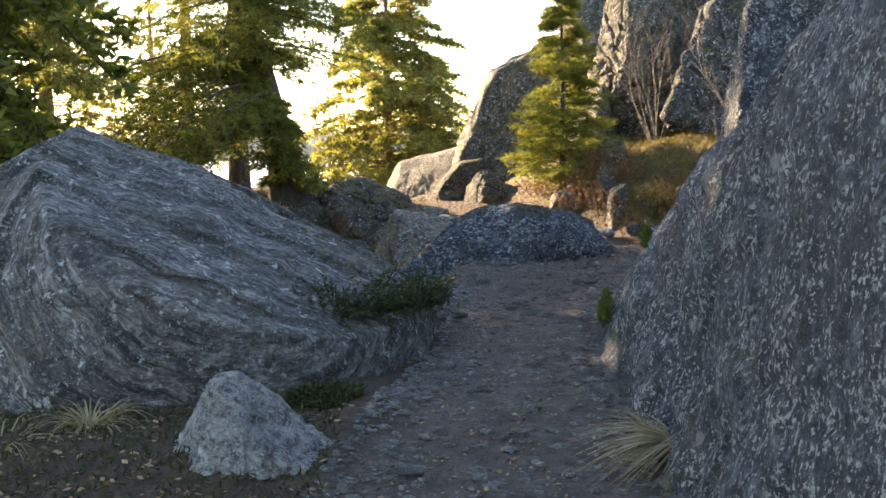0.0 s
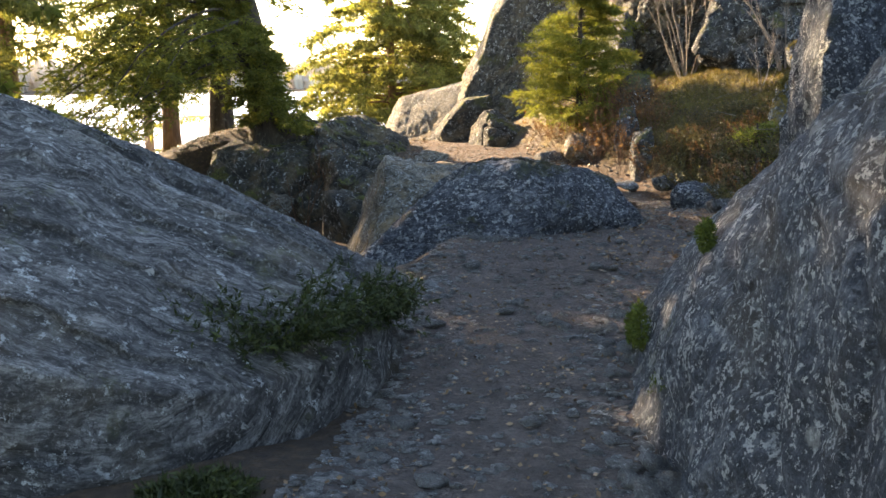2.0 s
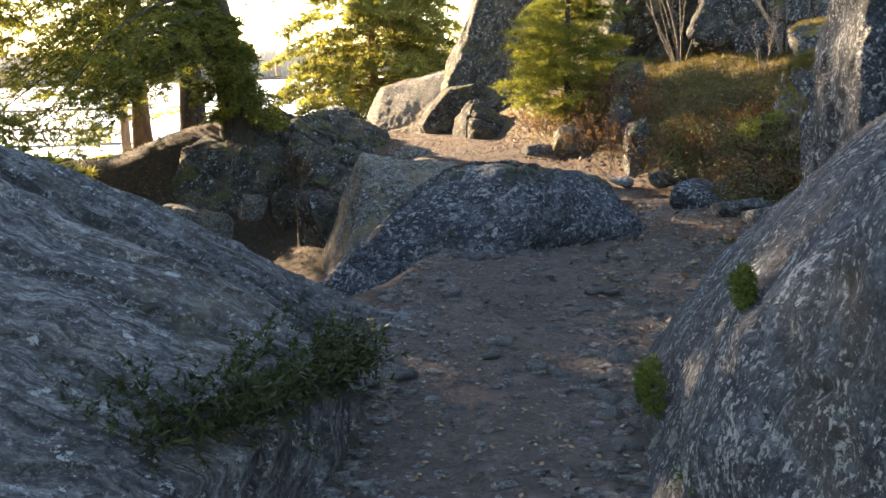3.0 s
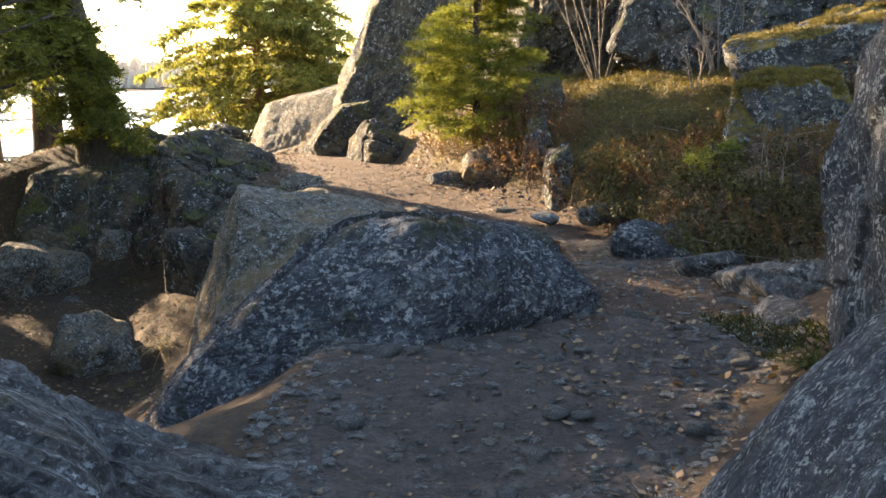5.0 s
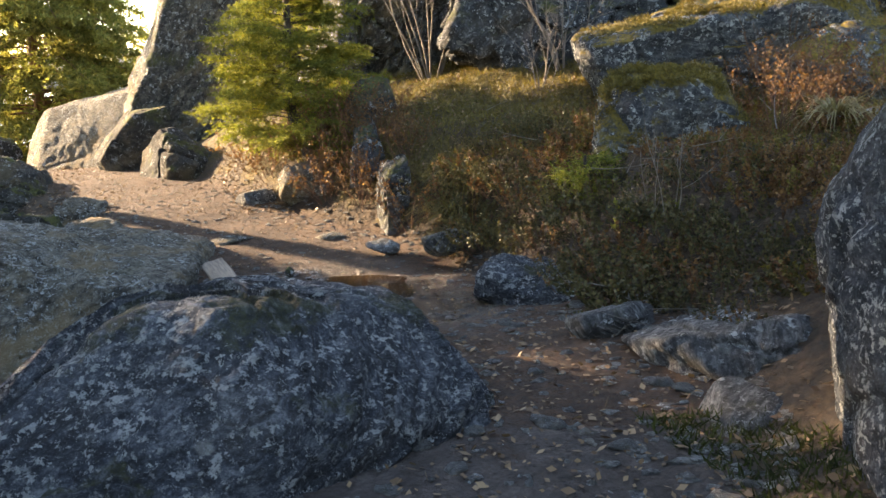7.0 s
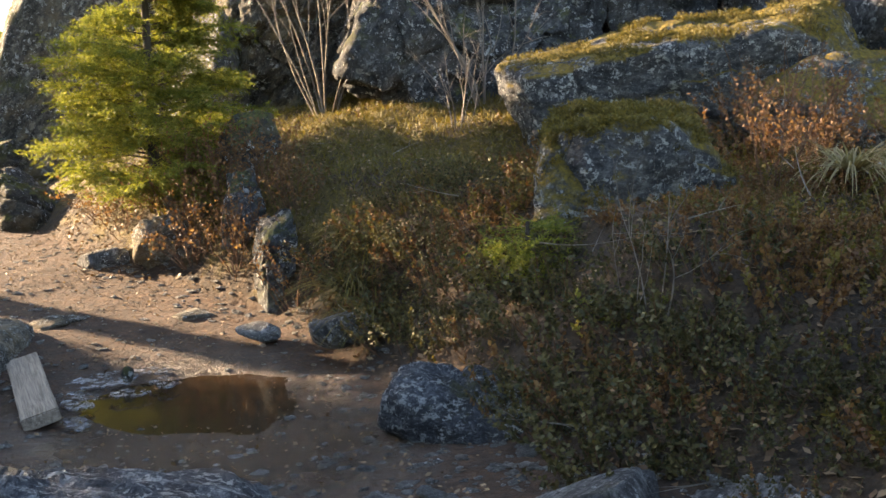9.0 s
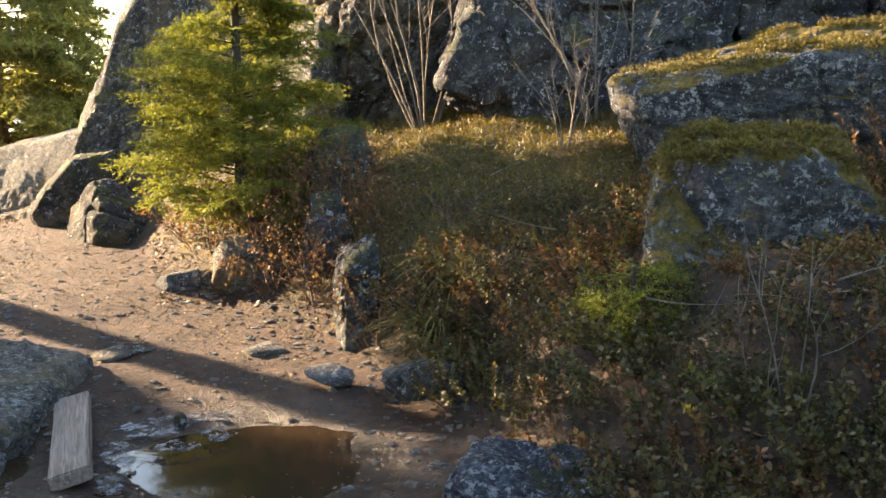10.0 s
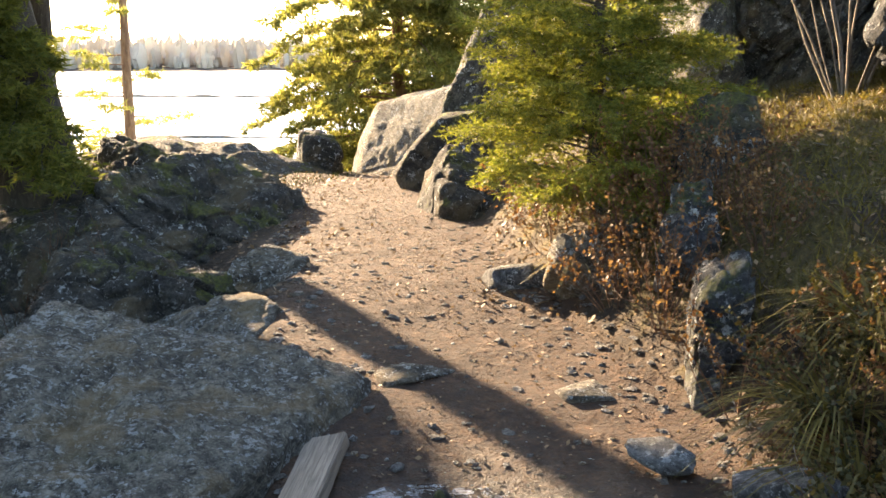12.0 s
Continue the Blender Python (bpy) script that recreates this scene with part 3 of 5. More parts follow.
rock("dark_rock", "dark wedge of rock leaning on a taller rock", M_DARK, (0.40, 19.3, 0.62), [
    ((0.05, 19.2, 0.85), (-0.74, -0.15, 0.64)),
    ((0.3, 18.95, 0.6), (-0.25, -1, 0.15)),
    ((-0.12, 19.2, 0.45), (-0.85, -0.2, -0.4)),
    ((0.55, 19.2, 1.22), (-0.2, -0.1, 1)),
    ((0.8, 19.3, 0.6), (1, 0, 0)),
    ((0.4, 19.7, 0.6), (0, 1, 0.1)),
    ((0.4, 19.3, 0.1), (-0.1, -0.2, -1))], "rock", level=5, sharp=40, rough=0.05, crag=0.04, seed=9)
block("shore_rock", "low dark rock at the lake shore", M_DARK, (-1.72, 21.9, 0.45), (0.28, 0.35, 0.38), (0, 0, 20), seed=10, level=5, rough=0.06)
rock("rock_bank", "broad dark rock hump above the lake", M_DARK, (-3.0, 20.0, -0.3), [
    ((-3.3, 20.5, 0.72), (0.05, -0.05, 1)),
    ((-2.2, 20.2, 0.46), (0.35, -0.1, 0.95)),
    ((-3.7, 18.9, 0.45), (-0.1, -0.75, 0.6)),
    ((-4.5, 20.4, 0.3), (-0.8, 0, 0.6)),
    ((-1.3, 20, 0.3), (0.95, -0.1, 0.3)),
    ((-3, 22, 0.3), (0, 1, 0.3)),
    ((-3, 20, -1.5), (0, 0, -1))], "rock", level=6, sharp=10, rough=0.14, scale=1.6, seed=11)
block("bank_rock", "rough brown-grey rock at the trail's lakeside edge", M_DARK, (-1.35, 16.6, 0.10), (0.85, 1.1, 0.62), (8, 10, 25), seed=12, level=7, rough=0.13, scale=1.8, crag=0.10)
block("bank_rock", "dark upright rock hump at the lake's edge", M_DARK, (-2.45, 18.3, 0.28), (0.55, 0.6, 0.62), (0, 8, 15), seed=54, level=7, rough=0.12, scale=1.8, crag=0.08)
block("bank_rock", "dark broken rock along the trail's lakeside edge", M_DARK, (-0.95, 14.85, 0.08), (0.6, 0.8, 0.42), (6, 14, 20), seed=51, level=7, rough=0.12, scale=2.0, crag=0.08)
block("bank_rock", "low brown rock along the trail's lakeside edge", M_TAN, (-0.15, 14.0, 0.16), (0.42, 0.42, 0.2), (4, 8, 10), seed=52, level=5, rough=0.06)
block("trail_side_rock", "small tan rock at the trail's edge", M_TAN, (-0.18, 15.0, 0.36), (0.26, 0.22, 0.16), (0, 0, 15), seed=13, level=5, rough=0.03)
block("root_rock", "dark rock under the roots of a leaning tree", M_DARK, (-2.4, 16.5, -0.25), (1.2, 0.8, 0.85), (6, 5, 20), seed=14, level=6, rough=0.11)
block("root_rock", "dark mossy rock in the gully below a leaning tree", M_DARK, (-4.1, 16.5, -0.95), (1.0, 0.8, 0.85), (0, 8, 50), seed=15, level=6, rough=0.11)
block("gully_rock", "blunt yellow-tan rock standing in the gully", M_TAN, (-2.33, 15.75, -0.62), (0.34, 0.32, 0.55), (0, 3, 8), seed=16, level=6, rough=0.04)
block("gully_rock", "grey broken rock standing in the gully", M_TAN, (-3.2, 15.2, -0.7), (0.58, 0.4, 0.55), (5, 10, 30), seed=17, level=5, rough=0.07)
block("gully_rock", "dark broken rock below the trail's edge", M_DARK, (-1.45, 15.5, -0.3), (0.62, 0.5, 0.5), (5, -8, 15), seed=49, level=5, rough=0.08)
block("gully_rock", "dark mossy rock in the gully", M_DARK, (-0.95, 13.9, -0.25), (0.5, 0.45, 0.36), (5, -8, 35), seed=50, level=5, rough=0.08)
block("gully_rock", "grey broken rock beside a blunt tan rock", M_SLAB, (-2.5, 14.6, -0.98), (0.34, 0.3, 0.3), (0, 15, 60), seed=18, level=5, rough=0.06)
block("gully_rock", "low grey rock in the gully behind a boulder", M_TAN, (-1.95, 12.8, -0.85), (0.4, 0.42, 0.34), (0, 12, 20), seed=19, level=5, rough=0.06)
rock("pale_stone", "pale angular stone standing before a slab", M_WHITE, (-0.80, 3.60, 0.17), [
    ((-0.62, 3.58, 0.35), (0.62, -0.22, 0.66)),
    ((-1.00, 3.58, 0.27), (-0.82, -0.35, 0.42)),
    ((-0.86, 3.40, 0.21), (-0.10, -0.92, 0.38)),
    ((-0.58, 3.46, 0.21), (0.60, -0.78, 0.20)),
    ((-0.42, 3.60, 0.15), (0.95, 0.1, 0.1)),
    ((-0.82, 3.82, 0.23), (0.0, 1, 0.3)),
    ((-0.88, 3.60, 0.56), (-0.2, 0.1, 1)),
    ((-0.82, 3.60, -0.07), (0, 0, -1))], "stone", level=6, sharp=60, rough=0.03, scale=4.0, crag=0.03, cell=5.0, seed=21)
block("ground_rock", "low lichen-grey rock in the grass", M_PALE, (-1.35, 3.75, 0.05), (0.36, 0.2, 0.1), (0, 4, 10), seed=22, level=5, rough=0.03)
# right-hand bank
block("moss_rock", "grey rock capped with yellow moss on the bank", M_MOSSROCK, (3.76, 11.5, 1.08), (0.46, 0.42, 0.44), (6, -8, -6), seed=23, level=7, rough=0.06, scale=1.8, bevel=0.80)
block("moss_rock", "long grey rock with a cap of yellow-green moss", M_MOSSROCK, (5.30, 13.0, 1.60), (1.24, 0.6, 0.50), (6, -3, -3), seed=24, level=7, rough=0.08, scale=1.6, bevel=0.84)
block("bank_stone", "pale flat stone among heath on the bank", M_PALE, (4.9, 10.95, 1.12), (0.32, 0.2, 0.14), (0, -5, 12), seed=25, level=5, rough=0.03)
block("bank_ledge", "grey rock ledge above the heath bank", M_MOSSROCK, (5.9, 12.0, 1.45), (0.7, 0.5, 0.35), (0, -8, 20), seed=26, level=6, rough=0.06)
block("cliff", "dark lichen-spotted cliff block above the bank", M_CLIFF_SHADE, (4.85, 15.35, 2.5), (1.15, 0.75, 1.25), (-5, 3, -8), seed=27, level=7, rough=0.14, crag=0.16, cell=1.6, bevel=0.86, category="cliff")
block("cliff", "sunlit cracked cliff behind a bare shrub", M_CLIFF, (3.55, 17.1, 2.4), (0.75, 0.7, 1.5), (-4, 3, 12), seed=28, level=7, rough=0.12, crag=0.18, cell=2.4, layers=L_CLIFF, step=0.16, depth=0.10, category="cliff")
block("cliff", "dark mossy rock column beside a spruce", M_CLIFF, (2.62, 16.9, 1.5), (0.30, 0.4, 1.0), (0, 3, 15), seed=29, level=5, rough=0.08, crag=0.08, category="cliff")
block("cliff", "high cracked cliff with dry growth on its ledges", M_CLIFF, (3.9, 19.2, 3.2), (1.5, 1.0, 2.6), (0, 4, 10), seed=30, level=6, rough=0.20, crag=0.22, cell=0.9, layers=L_CLIFF, step=0.3, depth=0.1, category="cliff")
block("cliff", "dark cracked cliff block behind a mossy rock", M_CLIFF_SHADE, (6.7, 14.9, 2.7), (1.0, 0.7, 1.4), (0, -3, -10), seed=55, level=6, rough=0.16, crag=0.16, cell=1.4, bevel=0.86, category="cliff")
block("cliff", "high dark cliff above the wooded bank", M_CLIFF_SHADE, (6.4, 16.6, 3.4), (1.6, 1.3, 2.6), (0, -4, -12), seed=31, level=6, rough=0.2, crag=0.22, cell=0.9, layers=L_CLIFF, step=0.3, depth=0.1, category="cliff")
block("cliff", "sunlit cliff behind a young spruce", M_CLIFF, (2.35, 19.6, 1.9), (0.8, 0.6, 1.8), (0, 6, 5), seed=32, level=6, rough=0.14, crag=0.14, cell=1.5, layers=L_CLIFF, step=0.2, depth=0.08, category="cliff")
block("cliff", "high dark cliff above the heath bank", M_CLIFF_SHADE, (8.2, 13.0, 3.6), (1.7, 1.8, 2.4), (0, -6, 8), seed=33, level=6, rough=0.2, crag=0.22, cell=0.9, layers=L_CLIFF, step=0.3, depth=0.1, category="cliff")
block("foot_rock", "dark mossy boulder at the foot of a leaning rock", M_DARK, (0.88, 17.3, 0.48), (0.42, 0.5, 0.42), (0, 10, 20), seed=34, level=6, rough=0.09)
block("trail_stone", "tan rock with a grass tuft at the trail's edge", M_TAN, (1.85, 14.6, 0.60), (0.26, 0.18, 0.17), (0, 6, 15), seed=35, level=5, rough=0.04)
block("trail_stone", "grey-brown rock at the trail's edge", M_TAN, (2.02, 14.35, 0.55), (0.13, 0.11, 0.12), (0, -6, 50), seed=36, level=5, rough=0.03)
block("trail_stone", "mossy grey rock on the bank's edge", M_MOSSROCK, (2.22, 14.75, 0.86), (0.34, 0.2, 0.16), (0, 5, 0), seed=37, level=5, rough=0.04)
block("trail_stone", "low dark rock in the trail", M_SLAB, (1.38, 14.8, 0.43), (0.17, 0.14, 0.11), (0, 6, 25), seed=38, level=5, rough=0.03)
block("upright_rock", "narrow upright rock with lichen and moss on the bank", M_CLIFF_SHADE, (2.36, 13.32, 0.60), (0.095, 0.15, 0.36), (-30, 20, 0), seed=39, level=6, rough=0.05, scale=3.0, bevel=0.85)
block("upright_rock", "dark lichen-crusted rock standing behind a narrower one", M_CLIFF_SHADE, (2.28, 14.05, 0.88), (0.10, 0.20, 0.28), (-10, 8, 10), seed=53, level=6, rough=0.06, scale=2.5, bevel=0.85)
block("upright_rock", "dark mossy rock on the bank below a spruce", M_DARK, (2.45, 14.7, 1.12), (0.2, 0.28, 0.42), (0, 10, 25), seed=40, level=5, rough=0.06)
block("edge_stone", "flat grey stone at the foot of the heath bank", M_SLAB, (2.46, 12.1, 0.40), (0.18, 0.11, 0.07), (0, 8, -15), seed=41, level=5, rough=0.03)
block("edge_stone", "grey lichen-spotted stone at the foot of the heath", M_BOULDER, (2.50, 10.62, 0.34), (0.30, 0.36, 0.17), (4, 6, 30), seed=42, level=6, rough=0.07, scale=2.5)
block("edge_stone", "flat grey ledge beside the trail", M_SLAB, (2.72, 8.85, 0.42), (0.42, 0.50, 0.17), (4, 4, 20), seed=43, level=6, rough=0.07, scale=2.2)
block("edge_stone", "broken grey stone beside the trail", M_SLAB, (2.30, 8.25, 0.40), (0.2, 0.16, 0.1), (0, 6, 50), seed=44, level=5, rough=0.03)
block("edge_stone", "long grey stone beside the trail", M_SLAB, (2.36, 9.35, 0.46), (0.2, 0.09, 0.09), (0, 5, 12), seed=45, level=5, rough=0.02)
block("path_slab", "flat worn rock showing through the trail", M_TAN, (1.10, 13.5, 0.300), (0.30, 0.24, 0.045), (0, 0, 20), seed=46, level=5, rough=0.03)
block("path_slab", "flat worn rock showing through the trail", M_TAN, (1.88, 13.3, 0.298), (0.20, 0.14, 0.035), (0, 5, 30), seed=47, level=5, rough=0.02)
block("path_slab", "flat pale stone at the trail's edge", M_PALE, (2.08, 12.6, 0.318), (0.12, 0.08, 0.035), (0, 5, -20), seed=48, level=4, rough=0.01)


# ---- plank beside the puddle ----
def plank(at, size, turn):
    ob = empty("plank", at, "weathered grey wooden plank half sunk beside a puddle", "plank")
    bm = bmesh.new()
    bmesh.ops.create_cube(bm, size=1.0, matrix=Matrix.Diagonal((*size, 1)))
    bmesh.ops.subdivide_edges(bm, edges=bm.edges[:], cuts=4, use_grid_fill=True)
    bmesh.ops.bevel(bm, geom=[e for e in bm.edges if e.calc_face_angle(0) > 1], offset=0.006, segments=2, affect="EDGES")
    for v in bm.verts:
        v.co += Vector((noise.noise(v.co * 9), noise.noise(v.co * 7 + Vector((3, 1, 0))), noise.noise(v.co * 8 + Vector((0, 5, 2))))) * 0.006
    me = bpy.data.meshes.new("board")
    bm.to_mesh(me), bm.free()
    place("board", me, M_PLANK, ob)
    ob.rotation_euler = turn
    return ob


plank((0.87, 12.12, 0.275), (0.16, 1.05, 0.06), (radians(1), radians(-14), radians(4)))


# ---- plants: numbers to meshes ----
def unit(v):
    return v / np.maximum(np.linalg.norm(v, axis=-1, keepdims=True), 1e-9)


def needles(rng, start, way, length, count, size, width, spread_=0.9, flat=0.45):
    """Needles along straight twigs: one slim triangle each."""
    k = len(start)
    u = rng.random((k, count))
    p = start[:, None] + way[:, None] * (length[:, None] * u)[..., None]
    side = rng.normal(size=(k, count, 3))
    side[..., 2] *= flat
    d = unit(way[:, None] * 0.75 + unit(side) * spread_)
    across = unit(np.cross(d, rng.normal(size=(k, count, 3))))
    s = size * rng.uniform(0.7, 1.25, (k, count, 1))
    tri = np.stack([p - across * width * 0.5, p + across * width * 0.5, p + d * s], 2).reshape(-1, 3)
    return tri


def tri_mesh(name, pts):
    return mesh_of(name, pts, np.arange(len(pts)).reshape(-1, 3))


def tube(path, radii, sides=6):
    """A tapered tube along points: vertices and quads."""
    path = np.asarray(path, float)
    t = unit(np.gradient(path, axis=0))
    a = unit(np.cross(t, np.array([0.31, 0.87, 0.38])))
    b = np.cross(t, a)
    ang = np.linspace(0, 2 * math.pi, sides, endpoint=False)
    ring = path[:, None] + (a[:, None] * np.cos(ang)[None, :, None] + b[:, None] * np.sin(ang)[None, :, None]) * np.asarray(radii, float)[:, None, None]
    v = ring.reshape(-1, 3)
    i = np.arange(len(path) - 1)[:, None] * sides
    j = np.arange(sides)[None, :]
    f = np.stack([i + j, i + (j + 1) % sides, i + sides + (j + 1) % sides, i + sides + j], -1).reshape(-1, 4)
    return v, f


class Tubes:
    def __init__(self):
        self.v, self.f, self.n = [], [], 0

    def add(self, path, radii, sides=5):
        v, f = tube(path, radii, sides)
        self.v.append(v), self.f.append(f + self.n)
        self.n += len(v)

    def mesh(self, name):
        return mesh_of(name, np.concatenate(self.v), np.concatenate(self.f), True)


def conifer(label, at, height, reach, seed, branches=70, close=0, shy=False, start=0.1, droop=0.35, rise=0.1, lean=(0, 0), thick=0.1, twigs=14, subs=5, per=9, size=0.05,
            width=0.011, leaf=None, bark=None, spread_=0.9, shape=0.8, bare=0.15, one_side=None, name="conifer", group="", category="conifer", jitter=0.35, flat=0.45, wood=0.012):
    """A needle tree: a tapered trunk, limbs that reach out and sag, and twigs set with needles."""
    rng = np.random.default_rng(seed)
    tree = empty(name, at, label, category, group)
    zs = np.linspace(0, 1, 14)
    bow = np.stack([lean[0] * zs ** 1.3 + 0.10 * thick * np.sin(zs * 7 + seed), lean[1] * zs ** 1.3 + 0.1 * thick * np.cos(zs * 6 + seed), zs * height - 0.25 * (zs == 0)], 1)
    rad = thick * (1 - zs) ** 0.8 + 0.008
    rad[0] *= 1.5
    rad[1] *= 1.12
    tb = Tubes()
    tb.add(bow, rad, 12)
    place("trunk", tb.mesh("trunk"), bark or M_BARK, tree)
    pts = []
    for b in range(branches + close):
        h = start + (1 - start) * ((b + rng.random()) / branches) ** 1.45 if b < branches else rng.uniform(0.05, 0.5)
        base = np.array([np.interp(h, zs, bow[:, k]) for k in range(3)])
        az = rng.random() * 2 * math.pi
        if one_side is not None and (h < 0.34 or rng.random() < 0.2):
            az = one_side + rng.uniform(-1.15, 1.15)
        L = reach * ((1 - h) ** shape) * rng.uniform(1 - jitter, 1 + jitter * 0.4) + 0.08
        if shy and h > 0.3:
            az = rng.uniform(-0.7, 0.6) if 0.3 < h < 0.46 and rng.random() < 0.3 else rng.uniform(1.7, 6.1)
        if b >= branches:
            L, az = rng.uniform(0.35, 1.05), rng.uniform(3.7, 5.9)
        out = np.array([math.cos(az), math.sin(az), 0.0])
        side = np.array([-out[1], out[0], 0.0])
        s = np.linspace(0, 1, 7)
        wob = rng.normal(size=3) * 0.05 * L
        line = base + out * (L * s)[:, None] + np.array([0, 0, 1.0]) * (L * (rise * s - droop * s * s))[:, None] + wob * (np.sin(s * 5) * s)[:, None]
        limb = Tubes()
        limb.add(line, (wood + 0.006 * L) * (1 - s * 0.85), 5)
        place("branch", limb.mesh("branch"), bark or M_BARK, tree)
        ts = bare + (1 - bare) * (np.arange(twigs) + rng.random(twigs)) / twigs
        p0 = np.stack([np.interp(ts, s, line[:, k]) for k in range(3)], 1)
        sg = np.where(np.arange(twigs) % 2, 1.0, -1.0)
        tl = (0.12 + 0.34 * L * (1.0 - 0.75 * ts)) * rng.uniform(0.7, 1.2, twigs)
        td = unit(out * 0.75 + side * (sg * rng.uniform(0.5, 1.0, twigs))[:, None] + np.array([0, 0, 1.0]) * (-0.12 - droop * 0.6 * ts + rng.normal(size=twigs) * 0.12)[:, None])
        us = (np.arange(subs) + 0.3) / subs
        q0 = (p0[:, None] + td[:, None] * (tl[:, None] * us)[..., None]).reshape(-1, 3)
        qd = unit(td[:, None] * 0.9 + unit(rng.normal(size=(twigs, subs, 3)) * np.array([1, 1, 0.6])) * 0.75).reshape(-1, 3)
        ql = np.repeat(tl * 0.42, subs) * rng.uniform(0.6, 1.2, twigs * subs) + 0.03
        pts.append(needles(rng, q0, qd, ql, per, size, width, spread_, flat))
        pts.append(needles(rng, p0, td, tl, per, size, width, spread_, flat))
    place("crown", tri_mesh("crown", np.concatenate(pts)), leaf or M_NEEDLE_DARK, tree)
    return tree


def zg(x, y, d=0.0):
    return (x, y, gz(x, y) + d)


# the leaning tree at the gully's edge, whose limbs hang over the view
conifer("large dark conifer leaning over rocks above the lake", (-2.6, 16.7, 0.45), 9.0, 3.5, 3, branches=112, close=44, shy=True, start=0.14, droop=0.5, rise=0.2, lean=(-2.6, 0.6),
        thick=0.27, twigs=20, subs=6, per=11, size=0.075, width=0.019, shape=0.55, jitter=0.5, one_side=3.6)
# a second trunk close behind it
conifer("tall dark conifer behind a leaning tree", (-3.95, 19.0, gz(-3.95, 19.0) - 0.2), 10.0, 2.4, 4, branches=60, start=0.3, droop=0.4, rise=0.2, thick=0.2, twigs=14, subs=5, per=8,
        size=0.085, width=0.024, shape=0.5, jitter=0.4)
# the young spruce in the sun beside the leaning rock
conifer("young yellow-green spruce in full sun against the cliff", (1.86, 15.25, gz(1.86, 15.25) - 0.05), 2.95, 0.84, 5, branches=125, start=0.06, droop=0.16, rise=0.26,
        thick=0.04, twigs=18, subs=6, per=20, size=0.030, width=0.0075, leaf=M_NEEDLE_SPRUCE, shape=0.75, bare=0.12, name="spruce", category="spruce", wood=0.003)
# pines by the lake
conifer("sunlit pine behind a tan shore rock", zg(-1.45, 26.4, -0.1), 8.5, 2.5, 7, branches=190, start=0.07, droop=0.3, rise=0.15, thick=0.13, twigs=16, subs=6, per=11, size=0.11,
        width=0.036, leaf=M_NEEDLE_PINE, bark=M_BARK_RED, shape=0.35, bare=0.2, spread_=1.1, name="pine", category="pine", flat=1.0)
conifer("slender sunlit pine at the lake's edge", (-9.7, 33.0, -2.2), 11.0, 1.7, 9, branches=34, start=0.1, droop=0.05, rise=0.05, thick=0.16, twigs=9, subs=4, per=8, size=0.14,
        width=0.03, leaf=M_NEEDLE_PINE, bark=M_BARK_RED, shape=0.25, bare=0.3, spread_=1.1, name="pine", category="pine", flat=1.0)
conifer("slender pine with a high crown above the lake", zg(-5.3, 20.5, -0.1), 11.0, 1.9, 17, branches=40, start=0.5, droop=0.2, rise=0.1, thick=0.15, twigs=12, subs=5, per=8, size=0.12,
        width=0.03, leaf=M_NEEDLE_PINE, bark=M_BARK_RED, shape=0.4, bare=0.2, spread_=1.1, name="pine", category="pine", flat=1.0)
# some of the pines also stand out of view, to shade slab and boulder
FOREST = (  # x, y, height, reach, lit pine (1) or unseen conifer added for shade (0)
    (-7.4, 18.4, 12, 2.8, 1), (-9.2, 20.2, 12, 3.0, 1), (-6.3, 13.9, 12, 3.0, 1), (-8.6, 11.4, 11, 3.0, 0), (-5.9, 10.0, 9, 2.6, 0), (-10.5, 15.5, 11, 3.2, 0), (-12.5, 20.5, 10, 3.0, 1),
    (-5.6, 12.3, 8, 2.2, 1), (-7.8, 16.0, 10, 2.8, 1), (-15.5, 27.5, 10, 3.0, 1), (-8.0, 7.2, 10, 2.8, 0), (-4.9, 8.7, 9, 2.5, 0), (-6.9, 9.6, 11, 2.8, 0), (-13.0, 12.5, 11, 3.0, 0), (-17.0, 17.5, 12, 3.4, 0), (-18.0, 24.0, 11, 3.2, 1))
for k, (fx, fy, fh, fr, lit) in enumerate(FOREST):
    if lit:
        conifer("sunlit yellow-green pine on the lake shore", (fx, fy, gz(fx, fy) - 0.1), fh, fr, 20 + k, branches=46, start=0.24 if fy > 15 else 0.05, droop=0.2, rise=0.15, thick=0.14, twigs=12, subs=5, per=8,
                size=0.12, width=0.028, leaf=M_NEEDLE_PINE, bark=M_BARK_RED, shape=0.4, bare=0.25, spread_=1.1, name="pine", category="pine", group="shore pines", flat=1.0)
    else:
        # added outside the view: dense crowns that keep the sun off the foreground
        conifer("unseen tall dark conifer in the wood, added to shade the rocks", (fx, fy, gz(fx, fy) - 0.1), fh, fr, 20 + k, branches=80, start=0.1, droop=0.45, rise=0.15, thick=0.17, twigs=14, subs=5, per=7,
                size=0.12, width=0.07 if fy < 11.5 else 0.04, shape=0.5, jitter=0.4, group="dark conifers in the wood")


